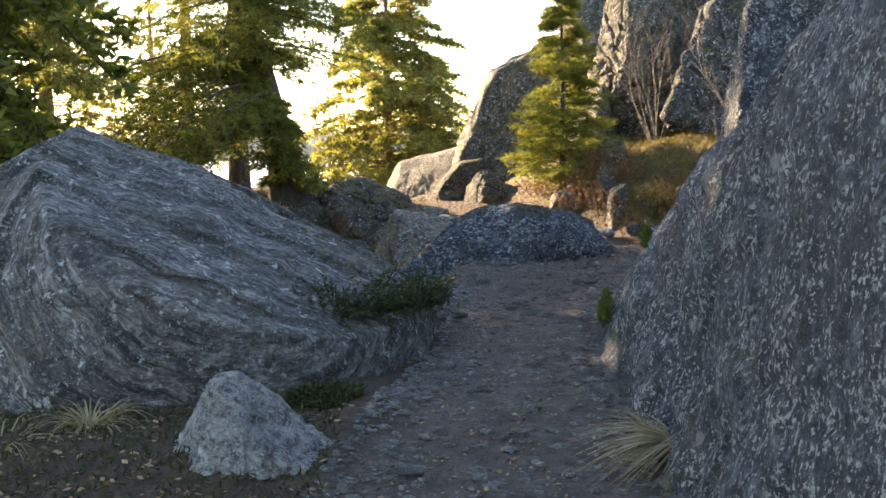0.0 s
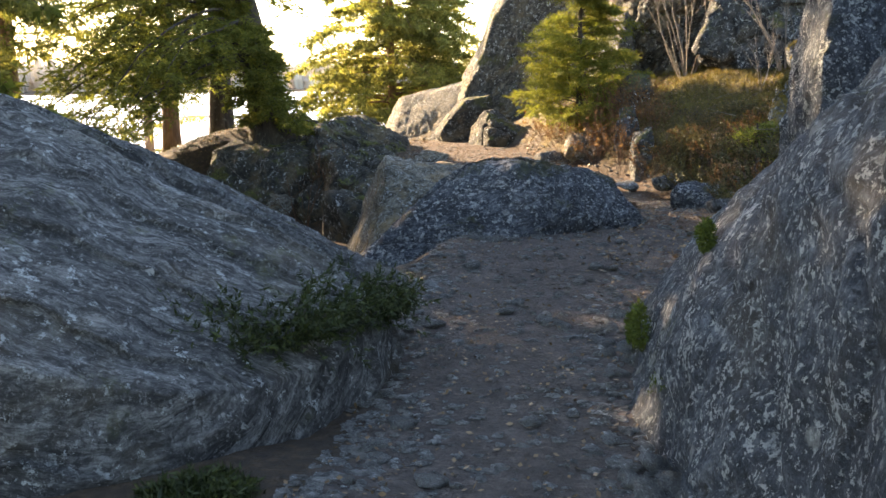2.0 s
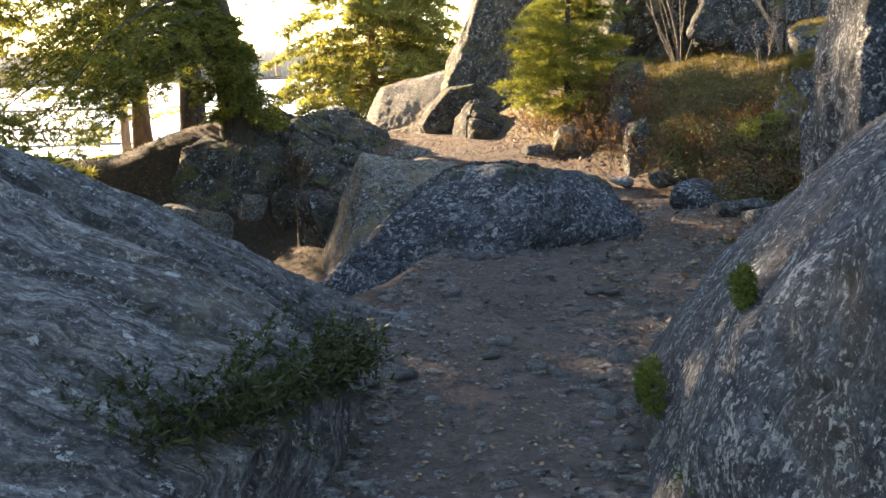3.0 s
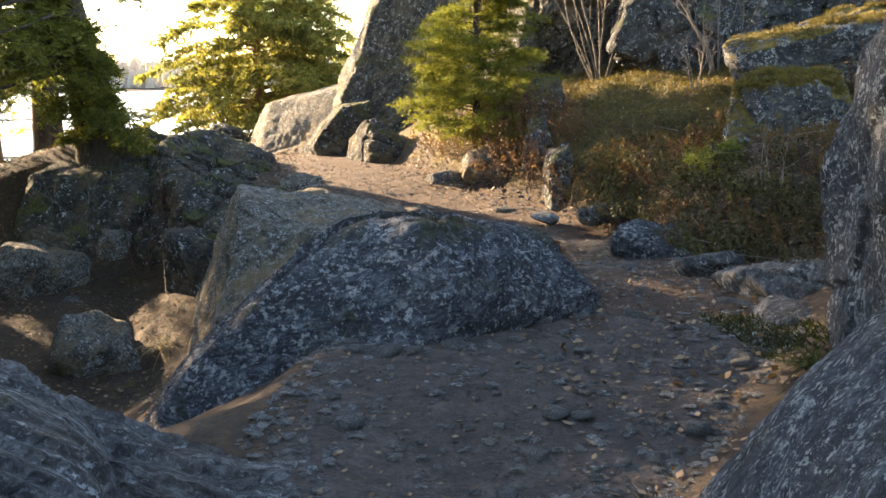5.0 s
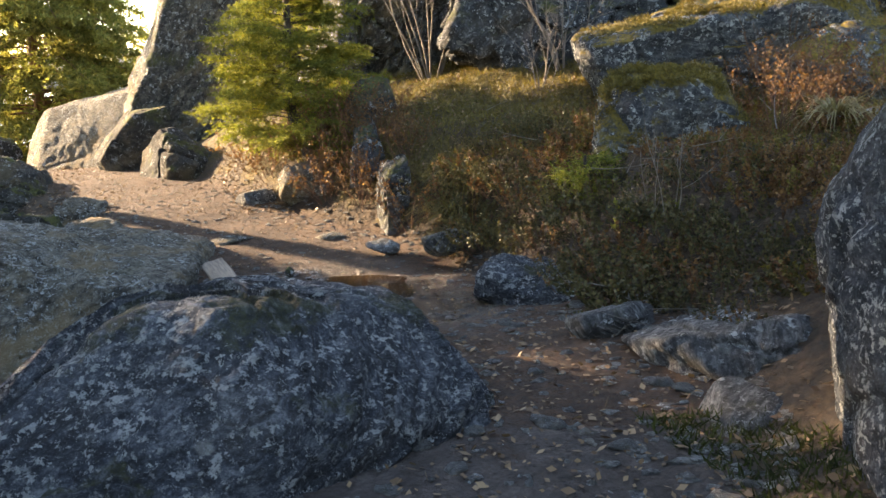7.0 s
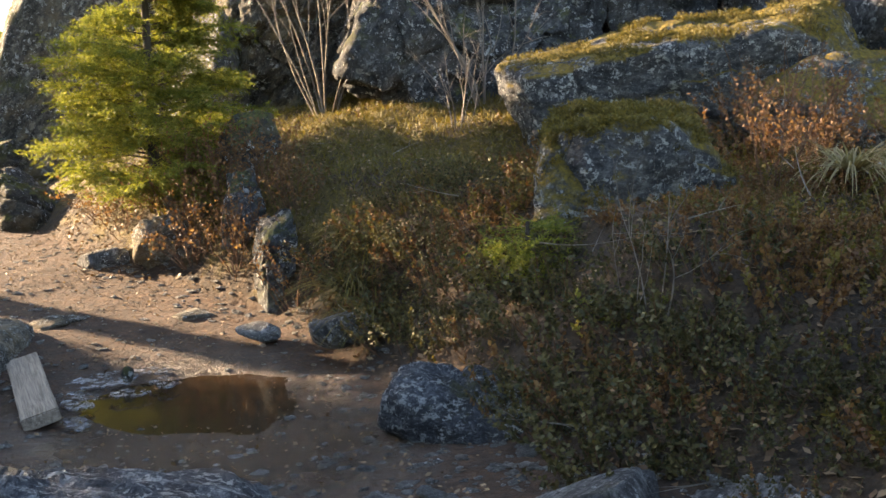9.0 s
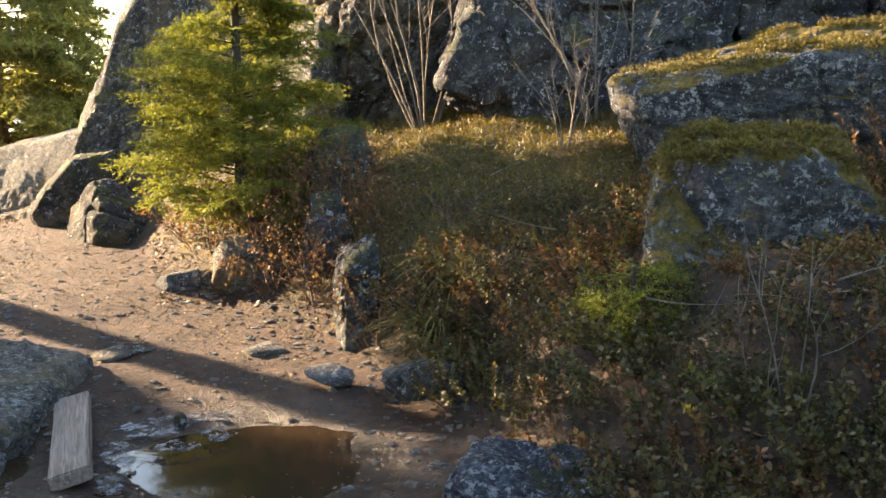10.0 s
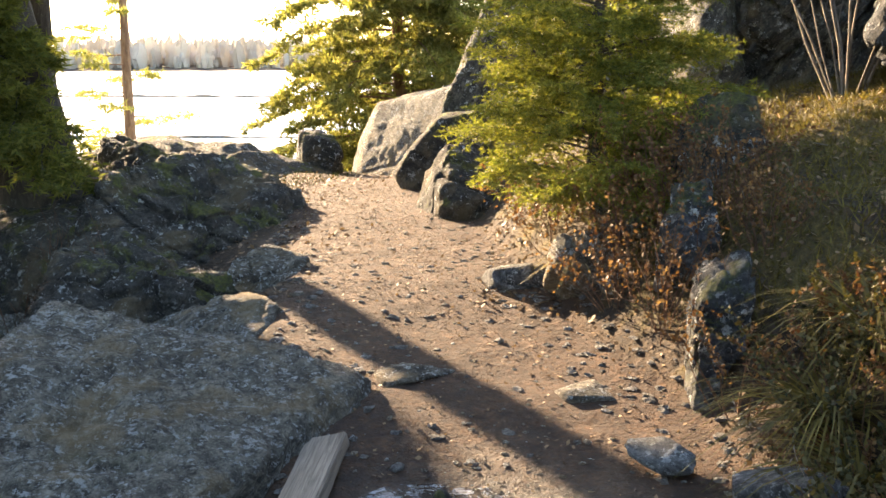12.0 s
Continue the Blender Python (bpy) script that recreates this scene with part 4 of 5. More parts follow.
# ---- bare shrubs ----
def shrub_tubes(rng, stems, height, spread_, thick, forks=4):
    all_, tips = [], []

    def grow(tb, p, d, L, r, depth):
        s = np.linspace(0, 1, 5)
        bend = rng.normal(size=3) * 0.22 * L
        line = p + d * (L * s)[:, None] + bend * (s * s)[:, None]
        tb.add(line, r * (1 - 0.6 * s), 4)
        tips.append((line, d))
        if depth:
            for _ in range(rng.integers(2, forks)):
                k = rng.uniform(0.35, 1.0)
                q = np.array([np.interp(k, s, line[:, a]) for a in range(3)])
                grow(tb, q, unit(d + rng.normal(size=3) * 0.42 + np.array([0, 0, 0.12])), L * rng.uniform(0.4, 0.65), r * 0.5, depth - 1)

    for _ in range(stems):
        a, k = rng.random() * 2 * math.pi, rng.random()
        d = unit(np.array([math.cos(a) * spread_ * k, math.sin(a) * spread_ * k, 1.0]))
        all_.append(Tubes())
        grow(all_[-1], np.array([math.cos(a) * 0.1 * k, math.sin(a) * 0.1 * k, -0.05]), d, height * rng.uniform(0.55, 0.8), thick * rng.uniform(0.6, 1.1), 2)
    return all_, tips


def bare_shrub(label, at, stems, height, spread_, thick, seed, material, leaves=0, leaf=None, leaf_size=0.025, name="bare_shrub"):
    rng = np.random.default_rng(seed)
    ob = empty(name, at, label, "shrub")
    tb, tips = shrub_tubes(rng, stems, height, spread_, thick)
    for one in tb:
        place("stem", one.mesh("stem"), material, ob)
    if leaves:
        st = np.array([l[1] for l, d in tips])
        dr = np.array([unit(l[-1] - l[0]) for l, d in tips])
        ln = np.array([np.linalg.norm(l[-1] - l[0]) for l, d in tips])
        place("foliage", leaf_mesh("foliage", rng, st, dr, ln, leaves, leaf_size), leaf, ob)
    return ob


def leaf_mesh(name, rng, start, way, length, count, size):
    """Small folded leaves along stems, four corners each."""
    k = len(start)
    p = (start[:, None] + way[:, None] * (length[:, None] * rng.random((k, count)))[..., None]).reshape(-1, 3)
    d = unit(np.repeat(way, count, 0) * 0.5 + unit(rng.normal(size=p.shape)))
    a = unit(np.cross(d, rng.normal(size=p.shape)))
    s = size * rng.uniform(0.6, 1.3, (len(p), 1))
    quad = np.stack([p, p + d * s * 0.5 + a * s * 0.32, p + d * s, p + d * s * 0.5 - a * s * 0.32], 1).reshape(-1, 3)
    return mesh_of(name, quad, np.arange(len(quad)).reshape(-1, 4))


bare_shrub("tall bare grey shrub against the sunlit cliff", zg(3.4, 15.6), 13, 2.3, 0.6, 0.010, 41, M_TWIG)
bare_shrub("bare grey shrub on the ledge of the cliff", zg(4.0, 16.3), 9, 2.0, 0.6, 0.009, 42, M_TWIG)
bare_shrub("pale bare twigs on a dark rock by the lake", (-2.7, 15.9, -0.05), 8, 0.9, 0.8, 0.008, 43, M_TWIG)
bare_shrub("bare stems beside the rock hump", (-1.9, 14.9, gz(-1.9, 14.9)), 6, 1.3, 0.5, 0.008, 44, M_TWIG_BROWN)
bare_shrub("bare stems in the gully", (-1.5, 15.4, gz(-1.5, 15.4)), 9, 0.9, 0.9, 0.007, 45, M_TWIG_BROWN)
for k, (bx, by, bh) in enumerate(((2.18, 13.7, 0.62), (1.98, 14.1, 0.5), (2.30, 14.2, 0.6), (2.05, 14.6, 0.5), (2.62, 13.75, 0.5), (2.25, 14.6, 0.55), (1.62, 15.15, 0.4), (2.5, 14.3, 0.5), (1.5, 15.7, 0.4))):
    bare_shrub("brown twiggy shrub with rusty leaves at the trail's edge", zg(bx, by, -0.02), 16, bh, 1.0, 0.005, 50 + k, M_TWIG_BROWN, 5, M_HEATH_RED, 0.022, name="twiggy_shrub")


# ---- heath shrubs on the bank ----
def heath(seed, radius, height, stems, leaf, leaf2, label, per=30, size=0.024):
    rng = np.random.default_rng(seed)
    ob = empty("heath_shrub", (0, 0, 0), label, "shrub", "heath on the bank")
    a, k = rng.random(stems) * 2 * math.pi, np.sqrt(rng.random(stems)) * radius
    p0 = np.stack([np.cos(a) * k, np.sin(a) * k, np.full(stems, -0.06)], 1)
    d = unit(np.stack([np.cos(a) * k / radius * 0.95, np.sin(a) * k / radius * 0.95, np.ones(stems)], 1) + rng.normal(size=(stems, 3)) * 0.22)
    L = height * rng.uniform(0.55, 1.1, stems)
    tb = Tubes()
    for i in range(0, stems, 2):
        tb.add(np.stack([p0[i], p0[i] + d[i] * L[i] * 0.6, p0[i] + d[i] * L[i]]), (0.004, 0.003, 0.0015), 3)
    place("wood", tb.mesh("wood"), M_TWIG_BROWN, ob, kind="stuff")
    half = stems * 2 // 3
    place("foliage", leaf_mesh("foliage", rng, p0[:half] + d[:half] * (L[:half] * 0.35)[:, None], d[:half], L[:half] * 0.65, per, size), leaf, ob)
    place("old_foliage", leaf_mesh("old_foliage", rng, p0[half:] + d[half:] * (L[half:] * 0.5)[:, None], d[half:], L[half:] * 0.5, per, size), leaf2, ob)
    return ob


HEATHS = [heath(60 + k, 0.30, 0.31, 84, M_HEATH, M_HEATH_RED if k % 4 == 1 else M_HEATH, "low dark-green heath shrub with some rusty leaves") for k in range(4)]
RUSTY = [heath(70 + k, 0.26, 0.27, 60, M_HEATH_RED, M_GRASS_GREEN, "rusty-leaved low shrub on the sunny bank") for k in range(2)]
rnd = random.Random(4)
spots = []
for _ in range(900):
    hy = rnd.uniform(8.9, 13.0)
    hx = float(path_right(hy)) + rnd.uniform(0.12, 2.7)
    if hy < 9.6 and hx < 2.75:
        continue
    if hy > 12.3 and hx < 2.75:
        continue
    if 11.1 < hy < 12.0 and 3.15 < hx < 4.4:
        continue
    if all((hx - a) ** 2 + (hy - b) ** 2 > 0.20 ** 2 for a, b in spots):
        spots.append((hx, hy))
for k, (hx, hy) in enumerate(spots[:150]):
    src = (RUSTY if (hx > 3.5 and k % 6) or k % 7 == 0 else HEATHS)
    s = rnd.uniform(0.5, 1.05) * (0.65 if 10.3 < hy < 11.5 and hx > 2.8 else 1.0)
    copy_thing(src[k % len(src)], Matrix.Translation(zg(hx, hy, -0.03)) @ Matrix.Rotation(rnd.random() * 6.28, 4, "Z") @ Matrix.Scale(s, 4))
for n_, ob in enumerate(HEATHS + RUSTY):
    ob.location = zg(2.75 + 0.12 * n_, 9.7 + 0.45 * n_, -0.03)


# ---- grass, moss, gravel and litter ----
def tuft(label, at, blades, length, seed, material, lean=(0, 0), width=0.006, flat=0.8, name="grass_tuft", category="grass"):
    rng = np.random.default_rng(seed)
    a = rng.random(blades) * 2 * math.pi
    out = np.stack([np.cos(a), np.sin(a), np.zeros(blades)], 1)
    L = length * rng.uniform(0.5, 1.15, blades)
    up = rng.uniform(0.4, 1.0, blades)
    s = np.linspace(0, 1, 5)
    hang = np.array([lean[0], lean[1], 0.0])
    p = out[:, None] * 0.05 * rng.random((blades, 1, 1)) + (out[:, None] * flat * s[None, :, None] + np.array([0, 0, 1.0]) * (up[:, None] * s - 0.75 * s * s)[..., None] + hang * (s * s)[None, :, None]) * L[:, None, None]
    side = np.stack([-np.sin(a), np.cos(a), np.zeros(blades)], 1)
    w = (width * (1 - s) + 0.0008)[None, :, None]
    v = np.stack([p - side[:, None] * w, p + side[:, None] * w], 2).reshape(-1, 3)
    i = (np.arange(blades) * 10)[:, None] + (np.arange(4) * 2)[None, :]
    f = np.stack([i, i + 1, i + 3, i + 2], -1).reshape(-1, 4)
    return place(name, mesh_of(name, v, f), material, None, label, at, category)


tuft("drooping tuft of pale dead grass under the rock wall", (0.86, 3.5, 0.30), 260, 0.30, 80, M_GRASS, (-0.5, -0.2), 0.004)
tuft("thin dead grass beside stones", (0.80, 3.75, 0.28), 60, 0.30, 81, M_GRASS, (-0.6, 0.0), 0.003)
tuft("dry brown grass below the slab", zg(-1.5, 4.0), 120, 0.34, 82, M_GRASS, (0, 0), 0.004)
tuft("long yellow-green grass tuft on the bank's foot", zg(2.64, 12.55, 0.04), 190, 0.55, 83, M_GRASS_GREEN, (-0.15, -0.1), 0.006)
tuft("long yellow-green grass tuft on the bank", zg(2.85, 12.85, 0.04), 160, 0.52, 84, M_GRASS_GREEN, (-0.15, -0.1), 0.006)
tuft("long yellow-green grass tuft on the bank", zg(2.66, 12.2, 0.04), 130, 0.45, 85, M_GRASS_GREEN, (-0.15, -0.1), 0.006)
tuft("pale dry grass on a tan rock", (1.72, 14.45, 0.62), 60, 0.24, 86, M_GRASS, (-0.2, -0.3), 0.004)
tuft("pale dry grass among heath", zg(4.5, 10.6, 0.05), 160, 0.5, 87, M_GRASS, (0, 0), 0.005)


def scatter(name, label, material, count, seed, where, leaf_size, shape="leaf", category=""):
    """Many tiny pieces lying on the ground, in one object."""
    rng = np.random.default_rng(seed)
    xy = where(rng, count)
    z = ground_z(xy[:, 0], xy[:, 1])
    p = np.stack([xy[:, 0], xy[:, 1], z + GROUND_LIFT(xy)], 1)
    if shape == "leaf":
        d = unit(rng.normal(size=p.shape) * np.array([1, 1, 0.35]))
        a = unit(np.cross(d, np.array([0, 0, 1.0]) + rng.normal(size=p.shape) * 0.4))
        s = leaf_size * rng.uniform(0.5, 1.4, (len(p), 1))
        p = p + np.array([0, 0, 0.008])
        q = np.stack([p, p + d * s * 0.5 + a * s * 0.3, p + d * s, p + d * s * 0.5 - a * s * 0.3], 1).reshape(-1, 3)
        me = mesh_of(name, q, np.arange(len(q)).reshape(-1, 4))
    elif shape == "blade":
        d = unit(rng.normal(size=p.shape) * np.array([0.7, 0.7, 0.3]) + np.array([0, 0, 0.8]))
        a = unit(np.cross(d, rng.normal(size=p.shape)))
        s = leaf_size * rng.uniform(0.5, 1.4, (len(p), 1))
        q = np.stack([p - a * 0.004, p + a * 0.004, p + d * s], 1).reshape(-1, 3)
        me = mesh_of(name, q, np.arange(len(q)).reshape(-1, 3))
    else:
        d0, f0 = ico(2)
        s = leaf_size * rng.uniform(0.3, 1.0, (len(p), 1, 1)) ** 1.6
        sq = np.stack([rng.uniform(0.7, 1.4, len(p)), rng.uniform(0.7, 1.4, len(p)), rng.uniform(0.2, 0.5, len(p))], 1)[:, None]
        lump = 1 + 0.28 * rng.normal(size=(len(p), len(d0), 1))
        q = (p[:, None] + d0[None] * lump * sq * s).reshape(-1, 3)
        f = (np.arange(len(p))[:, None, None] * len(d0) + f0[None]).reshape(-1, 3)
        me = mesh_of(name, q, f)
    return place(name, me, material, None, label, None, category, "", "stuff")


def GROUND_LIFT(xy):
    out = np.zeros(len(xy))
    for i, (x, y) in enumerate(xy):
        p = Vector((x, y, 0))
        off = min(1.0, max(0.0, 0.5 + 1.6 * max(x - float(path_right(y)), float(path_left(y)) - x)))
        k = 0.35 + 0.65 * off
        out[i] = 0.07 * k * noise.fractal(p * 0.9, 1.0, 2.0, 3) + 0.013 * k * noise.fractal(p * 6.0, 0.7, 2.0, 4) + 0.02 * off * noise.noise(p * 3.1)
    return out


def on_trail(rng, n):
    y = np.where(rng.random(n) < 0.85, rng.uniform(2.6, 10.6, n), rng.uniform(10.6, 16.5, n))
    u = rng.random(n)
    u = np.where(rng.random(n) < 0.6, np.where(u < 0.5, u * u, 1 - (1 - u) ** 2), u)
    return np.stack([path_left(y) - 0.1 + u * (path_right(y) - path_left(y) + 0.2), y], 1)


def along_trail(rng, n):
    y = rng.uniform(3.0, 20.0, n)
    u = rng.random(n)
    return np.stack([path_left(y) - 0.1 + u * (path_right(y) - path_left(y) + 0.2), y], 1)


def far_trail(rng, n):
    y = rng.uniform(10.4, 19.0, n)
    return np.stack([path_left(y) - 0.1 + rng.random(n) * (path_right(y) - path_left(y) + 0.2), y], 1)


def on_bank(y0, y1, x0, x1):
    def f(rng, n):
        y = rng.uniform(y0, y1, n)
        return np.stack([path_right(y) + rng.uniform(x0, x1, n), y], 1)
    return f


def in_box(x0, x1, y0, y1):
    return lambda rng, n: np.stack([rng.uniform(x0, x1, n), rng.uniform(y0, y1, n)], 1)


scatter("gravel", "loose grey grit and small stones on the trail", M_STONE, 5200, 90, on_trail, 0.028, "stone", "gravel")
scatter("leaf_litter", "dry brown leaves lying along the trail", M_LITTER, 6000, 91, along_trail, 0.022, "leaf", "leaves")
scatter("gravel", "small tan stones trodden into the trail", M_TAN, 900, 98, far_trail, 0.017, "stone", "gravel")
scatter("moss_grass", "dark moss and short grass beside a rock pillar", M_MOSS, 1800, 101, in_box(1.9, 2.3, 6.9, 8.3), 0.045, "blade", "moss")
scatter("moss_grass", "dark moss and short grass below the slab", M_MOSS, 5000, 99, in_box(-2.4, -0.45, 2.8, 4.3), 0.035, "blade", "moss")
scatter("leaf_litter", "dry leaves below the slab", M_LITTER, 900, 100, in_box(-2.4, -0.4, 2.8, 4.3), 0.03, "leaf", "leaves")
scatter("leaf_litter", "dry brown leaves and needles on the bank", M_LITTER, 9000, 92, on_bank(8.8, 16.5, 0.0, 2.4), 0.035, "leaf", "leaves")
scatter("leaf_litter", "dry brown leaves in the gully", M_LITTER, 4000, 93, in_box(-4, 0.2, 9.5, 16.5), 0.04, "leaf", "leaves")
scatter("moss_grass", "yellow-green moss and short grass on the bank", M_GRASS_GREEN, 20000, 94, on_bank(12.8, 16.2, 0.35, 3.2), 0.065, "blade", "moss")
scatter("moss_grass", "moss and short grass on the slope above the heath", M_GRASS_GREEN, 8000, 95, on_bank(9.5, 12.8, 1.2, 3.6), 0.06, "blade", "moss")

# stones that lie loose on the trail
STONES = [rock_mesh("stone", (0, 0, 0), box_planes((0, 0, 0), (0.6, 0.45, 0.28), (0, 0, 0), 0.7, 100 + k), level=3, rough=0.08, seed=100 + k, scale=2.0) for k in range(6)]
for me in STONES:
    me.materials.append(M_STONE)
rnd = random.Random(11)
for k in range(210):
    sy = rnd.uniform(3.0, 10.5) if rnd.random() < 0.9 else rnd.uniform(10.5, 15.5)
    u = rnd.random()
    u = u * u * 0.5 if rnd.random() < 0.5 else 1 - u * u * 0.5
    sx = float(path_left(sy)) + 0.05 + u * (float(path_right(sy)) - float(path_left(sy)) - 0.1)
    s = (0.025 + 0.085 * rnd.random() ** 2.8) * (1.0 if sy < 10.5 else 0.6)
    lift = float(GROUND_LIFT(np.array([[sx, sy]]))[0])
    ob = place("stone", STONES[k % 6], None, None, "small angular grey stone lying on the trail", (sx, sy, gz(sx, sy) + lift + s * 0.08), "stone", "loose stones on the trail")
    ob.rotation_euler, ob.scale = (rnd.uniform(-.2, .2), rnd.uniform(-.2, .2), rnd.random() * 6.28), (s, s, s * 0.7)

for k in range(34):
    sy = rnd.uniform(3.1, 6.3)
    sx = float(path_right(sy)) - rnd.uniform(0.0, 0.16)
    s = rnd.uniform(0.05, 0.11)
    ob = place("stone", STONES[k % 6], None, None, "grey stone chip lying at the foot of a rock wall", (sx, sy, gz(sx, sy) + s * 0.1), "stone", "stone chips by the rock wall")
    ob.rotation_euler, ob.scale = (rnd.uniform(-.5, .5), rnd.uniform(-.5, .5), rnd.random() * 6.28), (s, s, s)

# ---- far shore, with the haze in its colour ----
def far_woods():
    rng = np.random.default_rng(5)
    n = 3000
    a = rng.uniform(-0.75, 0.75, n)
    r = rng.uniform(760, 1000, n)
    x, y = np.sin(a) * r, np.cos(a) * r
    d0, f0 = ico(2)
    h = rng.uniform(4, 13, n)
    w = rng.uniform(2, 5, n)
    lump = 1 + 0.25 * rng.normal(size=(n, len(d0), 1))
    q = np.stack([x, y, ground_z(x, y) + h * 0.6], 1)[:, None] + d0[None] * lump * np.stack([w, w, h], 1)[:, None]
    f = (np.arange(n)[:, None, None] * len(d0) + f0[None]).reshape(-1, 3)
    place("far_woods", mesh_of("far_woods", q.reshape(-1, 3), f), M_FAR_HAZE, None, "brown leafless woods along the far shore, paled for haze", None, "woods", "", "stuff")


# brown wood made much paler: the haze over the lake is in this colour
M_FAR_HAZE = leaf_material("hazy_far_trees", (0.40, 0.35, 0.30), (0.56, 0.50, 0.44), 0.95, 0.2)
far_woods()


# ---- dark creeping shrub in the hollow of the slab ----
def creeping(label, at, seed, radius, height, stems):
    rng = np.random.default_rng(seed)
    ob = empty("creeping_shrub", at, label, "shrub")
    a, k = rng.random(stems) * 2 * math.pi, np.sqrt(rng.random(stems)) * radius
    p0 = np.stack([np.cos(a) * k, np.sin(a) * k, -0.04 - 0.1 * k], 1)
    d = unit(np.stack([np.cos(a) * 0.9, np.sin(a) * 0.9, rng.uniform(0.2, 0.9, stems)], 1) + rng.normal(size=(stems, 3)) * 0.3)
    L = height * rng.uniform(0.5, 1.1, stems)
    place("foliage", tri_mesh("foliage", needles(rng, p0, d, L, 22, 0.03, 0.010, 0.9, 1.0)), M_JUNIPER, ob)
    return ob


M_JUNIPER = leaf_material("juniper_needles", (0.014, 0.022, 0.006), (0.055, 0.068, 0.016), sheen=0.15)
creeping("dark green creeping juniper in a hollow of the slab", (-0.56, 5.32, 0.62), 120, 0.32, 0.24, 560)
creeping("dark green creeping juniper beside the slab", (-0.32, 5.66, 0.58), 121, 0.26, 0.22, 380)
creeping("dark moss clump in front of a pale stone", (-0.62, 3.75, 0.16), 122, 0.16, 0.08, 220)
creeping("dark moss clump below the slab", (-0.55, 4.35, 0.34), 123, 0.14, 0.07, 160)


# ---- thin ice at the puddle's edge, the sky's reflection painted in with it ----
def ice_patch(at, size, seed):
    rng = random.Random(seed)
    bm = bmesh.new()
    ring = []
    for k in range(28):
        a = k / 28 * 2 * math.pi
        r = 0.75 + 0.35 * noise.noise(Vector((math.cos(a) * 1.6, math.sin(a) * 1.6, seed))) + rng.uniform(-0.06, 0.06)
        ring.append((math.cos(a) * r * size[0], math.sin(a) * r * size[1]))
    top = [bm.verts.new((x, y, 0.006)) for x, y in ring]
    low = [bm.verts.new((x * 1.02, y * 1.02, -0.004)) for x, y in ring]
    bm.faces.new(top)
    for k in range(28):
        bm.faces.new((low[k], low[(k + 1) % 28], top[(k + 1) % 28], top[k]))
    me = bpy.data.meshes.new("ice_sheet")
    bm.to_mesh(me), bm.free()
    place("ice_sheet", me, M_ICE_SHEEN, None, "thin crinkled ice at the edge of a puddle, sky reflection painted pale", at, "ice", "ice on the puddle")


for k, (ix, iy, ia, ib) in enumerate(((1.22, 12.28, 0.24, 0.2), (1.08, 11.95, 0.1, 0.2), (1.46, 12.36, 0.14, 0.09), (1.3, 11.98, 0.12, 0.1), (1.05, 12.5, 0.1, 0.06), (1.5, 12.1, 0.1, 0.12), (1.06, 11.6, 0.07, 0.14))):
    ice_patch((ix, iy, 0.224 + 0.001 * k), (ia, ib), k + 1)
block("peg_stone", "small dark stone standing in thin ice", M_DARK, (1.33, 12.25, 0.25), (0.022, 0.022, 0.04), (0, 6, 10), seed=60, level=3, rough=0.006, crag=0.0)
# twigs in front of the upright rock
bare_shrub("brown twiggy shrub before an upright rock", zg(2.42, 12.95, -0.02), 12, 0.5, 1.0, 0.005, 150, M_TWIG_BROWN, 6, M_HEATH_RED, 0.022, name="twiggy_shrub")
bare_shrub("bare grey shrub on the mossy slope", zg(4.3, 14.2), 8, 1.6, 0.5, 0.010, 151, M_TWIG)
bare_shrub("bare grey shrub on the mossy slope", zg(3.9, 13.9), 6, 0.9, 0.6, 0.007, 152, M_TWIG)
bare_shrub("bare stems among heath", zg(4.3, 10.9), 7, 0.9, 0.5, 0.006, 153, M_TWIG_BROWN)
bare_shrub("bare stems among heath", zg(3.1, 10.2), 5, 0.7, 0.6, 0.005, 154, M_TWIG)

M_MOSS_BRIGHT = leaf_material("green_moss", (0.035, 0.055, 0.008), (0.12, 0.14, 0.022), 0.9, 0.2)


def moss_cushion(label, at, seed, radius, stems, squash=(1, 1, 1)):
    """A cushion of short moss shoots."""
    rng = np.random.default_rng(seed)
    d = unit(rng.normal(size=(stems, 3)))
    p0 = d * radius * np.array(squash) * rng.uniform(0.6, 1.0, (stems, 1))
    me = tri_mesh("moss_cushion", needles(rng, p0, d, np.full(stems, 0.02), 6, 0.014, 0.006, 1.0, 1.0))
    return place("moss_cushion", me, M_MOSS_BRIGHT, None, label, at, "moss", "moss on the rocks")


for k, (mx, my, mz, mr) in enumerate(((0.84, 4.75, 0.52, 0.09), (0.83, 4.9, 0.42, 0.07), (0.86, 5.45, 0.52, 0.09), (0.98, 4.95, 0.95, 0.05), (0.84, 4.35, 0.40, 0.07), (0.88, 5.7, 0.45, 0.07),
                                      (0.62, 8.14, 0.36, 0.08), (0.2, 8.2, 0.3, 0.09), (0.4, 8.12, 0.33, 0.08))):
    moss_cushion("small cushion of green moss on rock", (mx + (0.05 if my < 7 else 0.0), my, mz), 130 + k, mr * 0.9, 240, (0.28, 0.9, 1.1) if my < 7 else (1.2, 0.4, 0.5))


def ice_ridge(y, x0, x1, seed):
    """A low ridge of broken ice that crosses the lake."""
    n = 160
    xs = np.linspace(x0, x1, n)
    path = np.stack([xs, y + 0.6 * np.sin(xs * 0.13 + seed), np.full(n, -3.0)], 1)
    rng = np.random.default_rng(seed)
    v, f = tube(path, rng.uniform(0.08, 0.28, n) * y / 90, 5)
    place("ice_ridge", mesh_of("ice_ridge", v, f), M_TAN, None, "thin dark ridge of broken ice across the lake", None, "ice", "ridges on the lake ice")


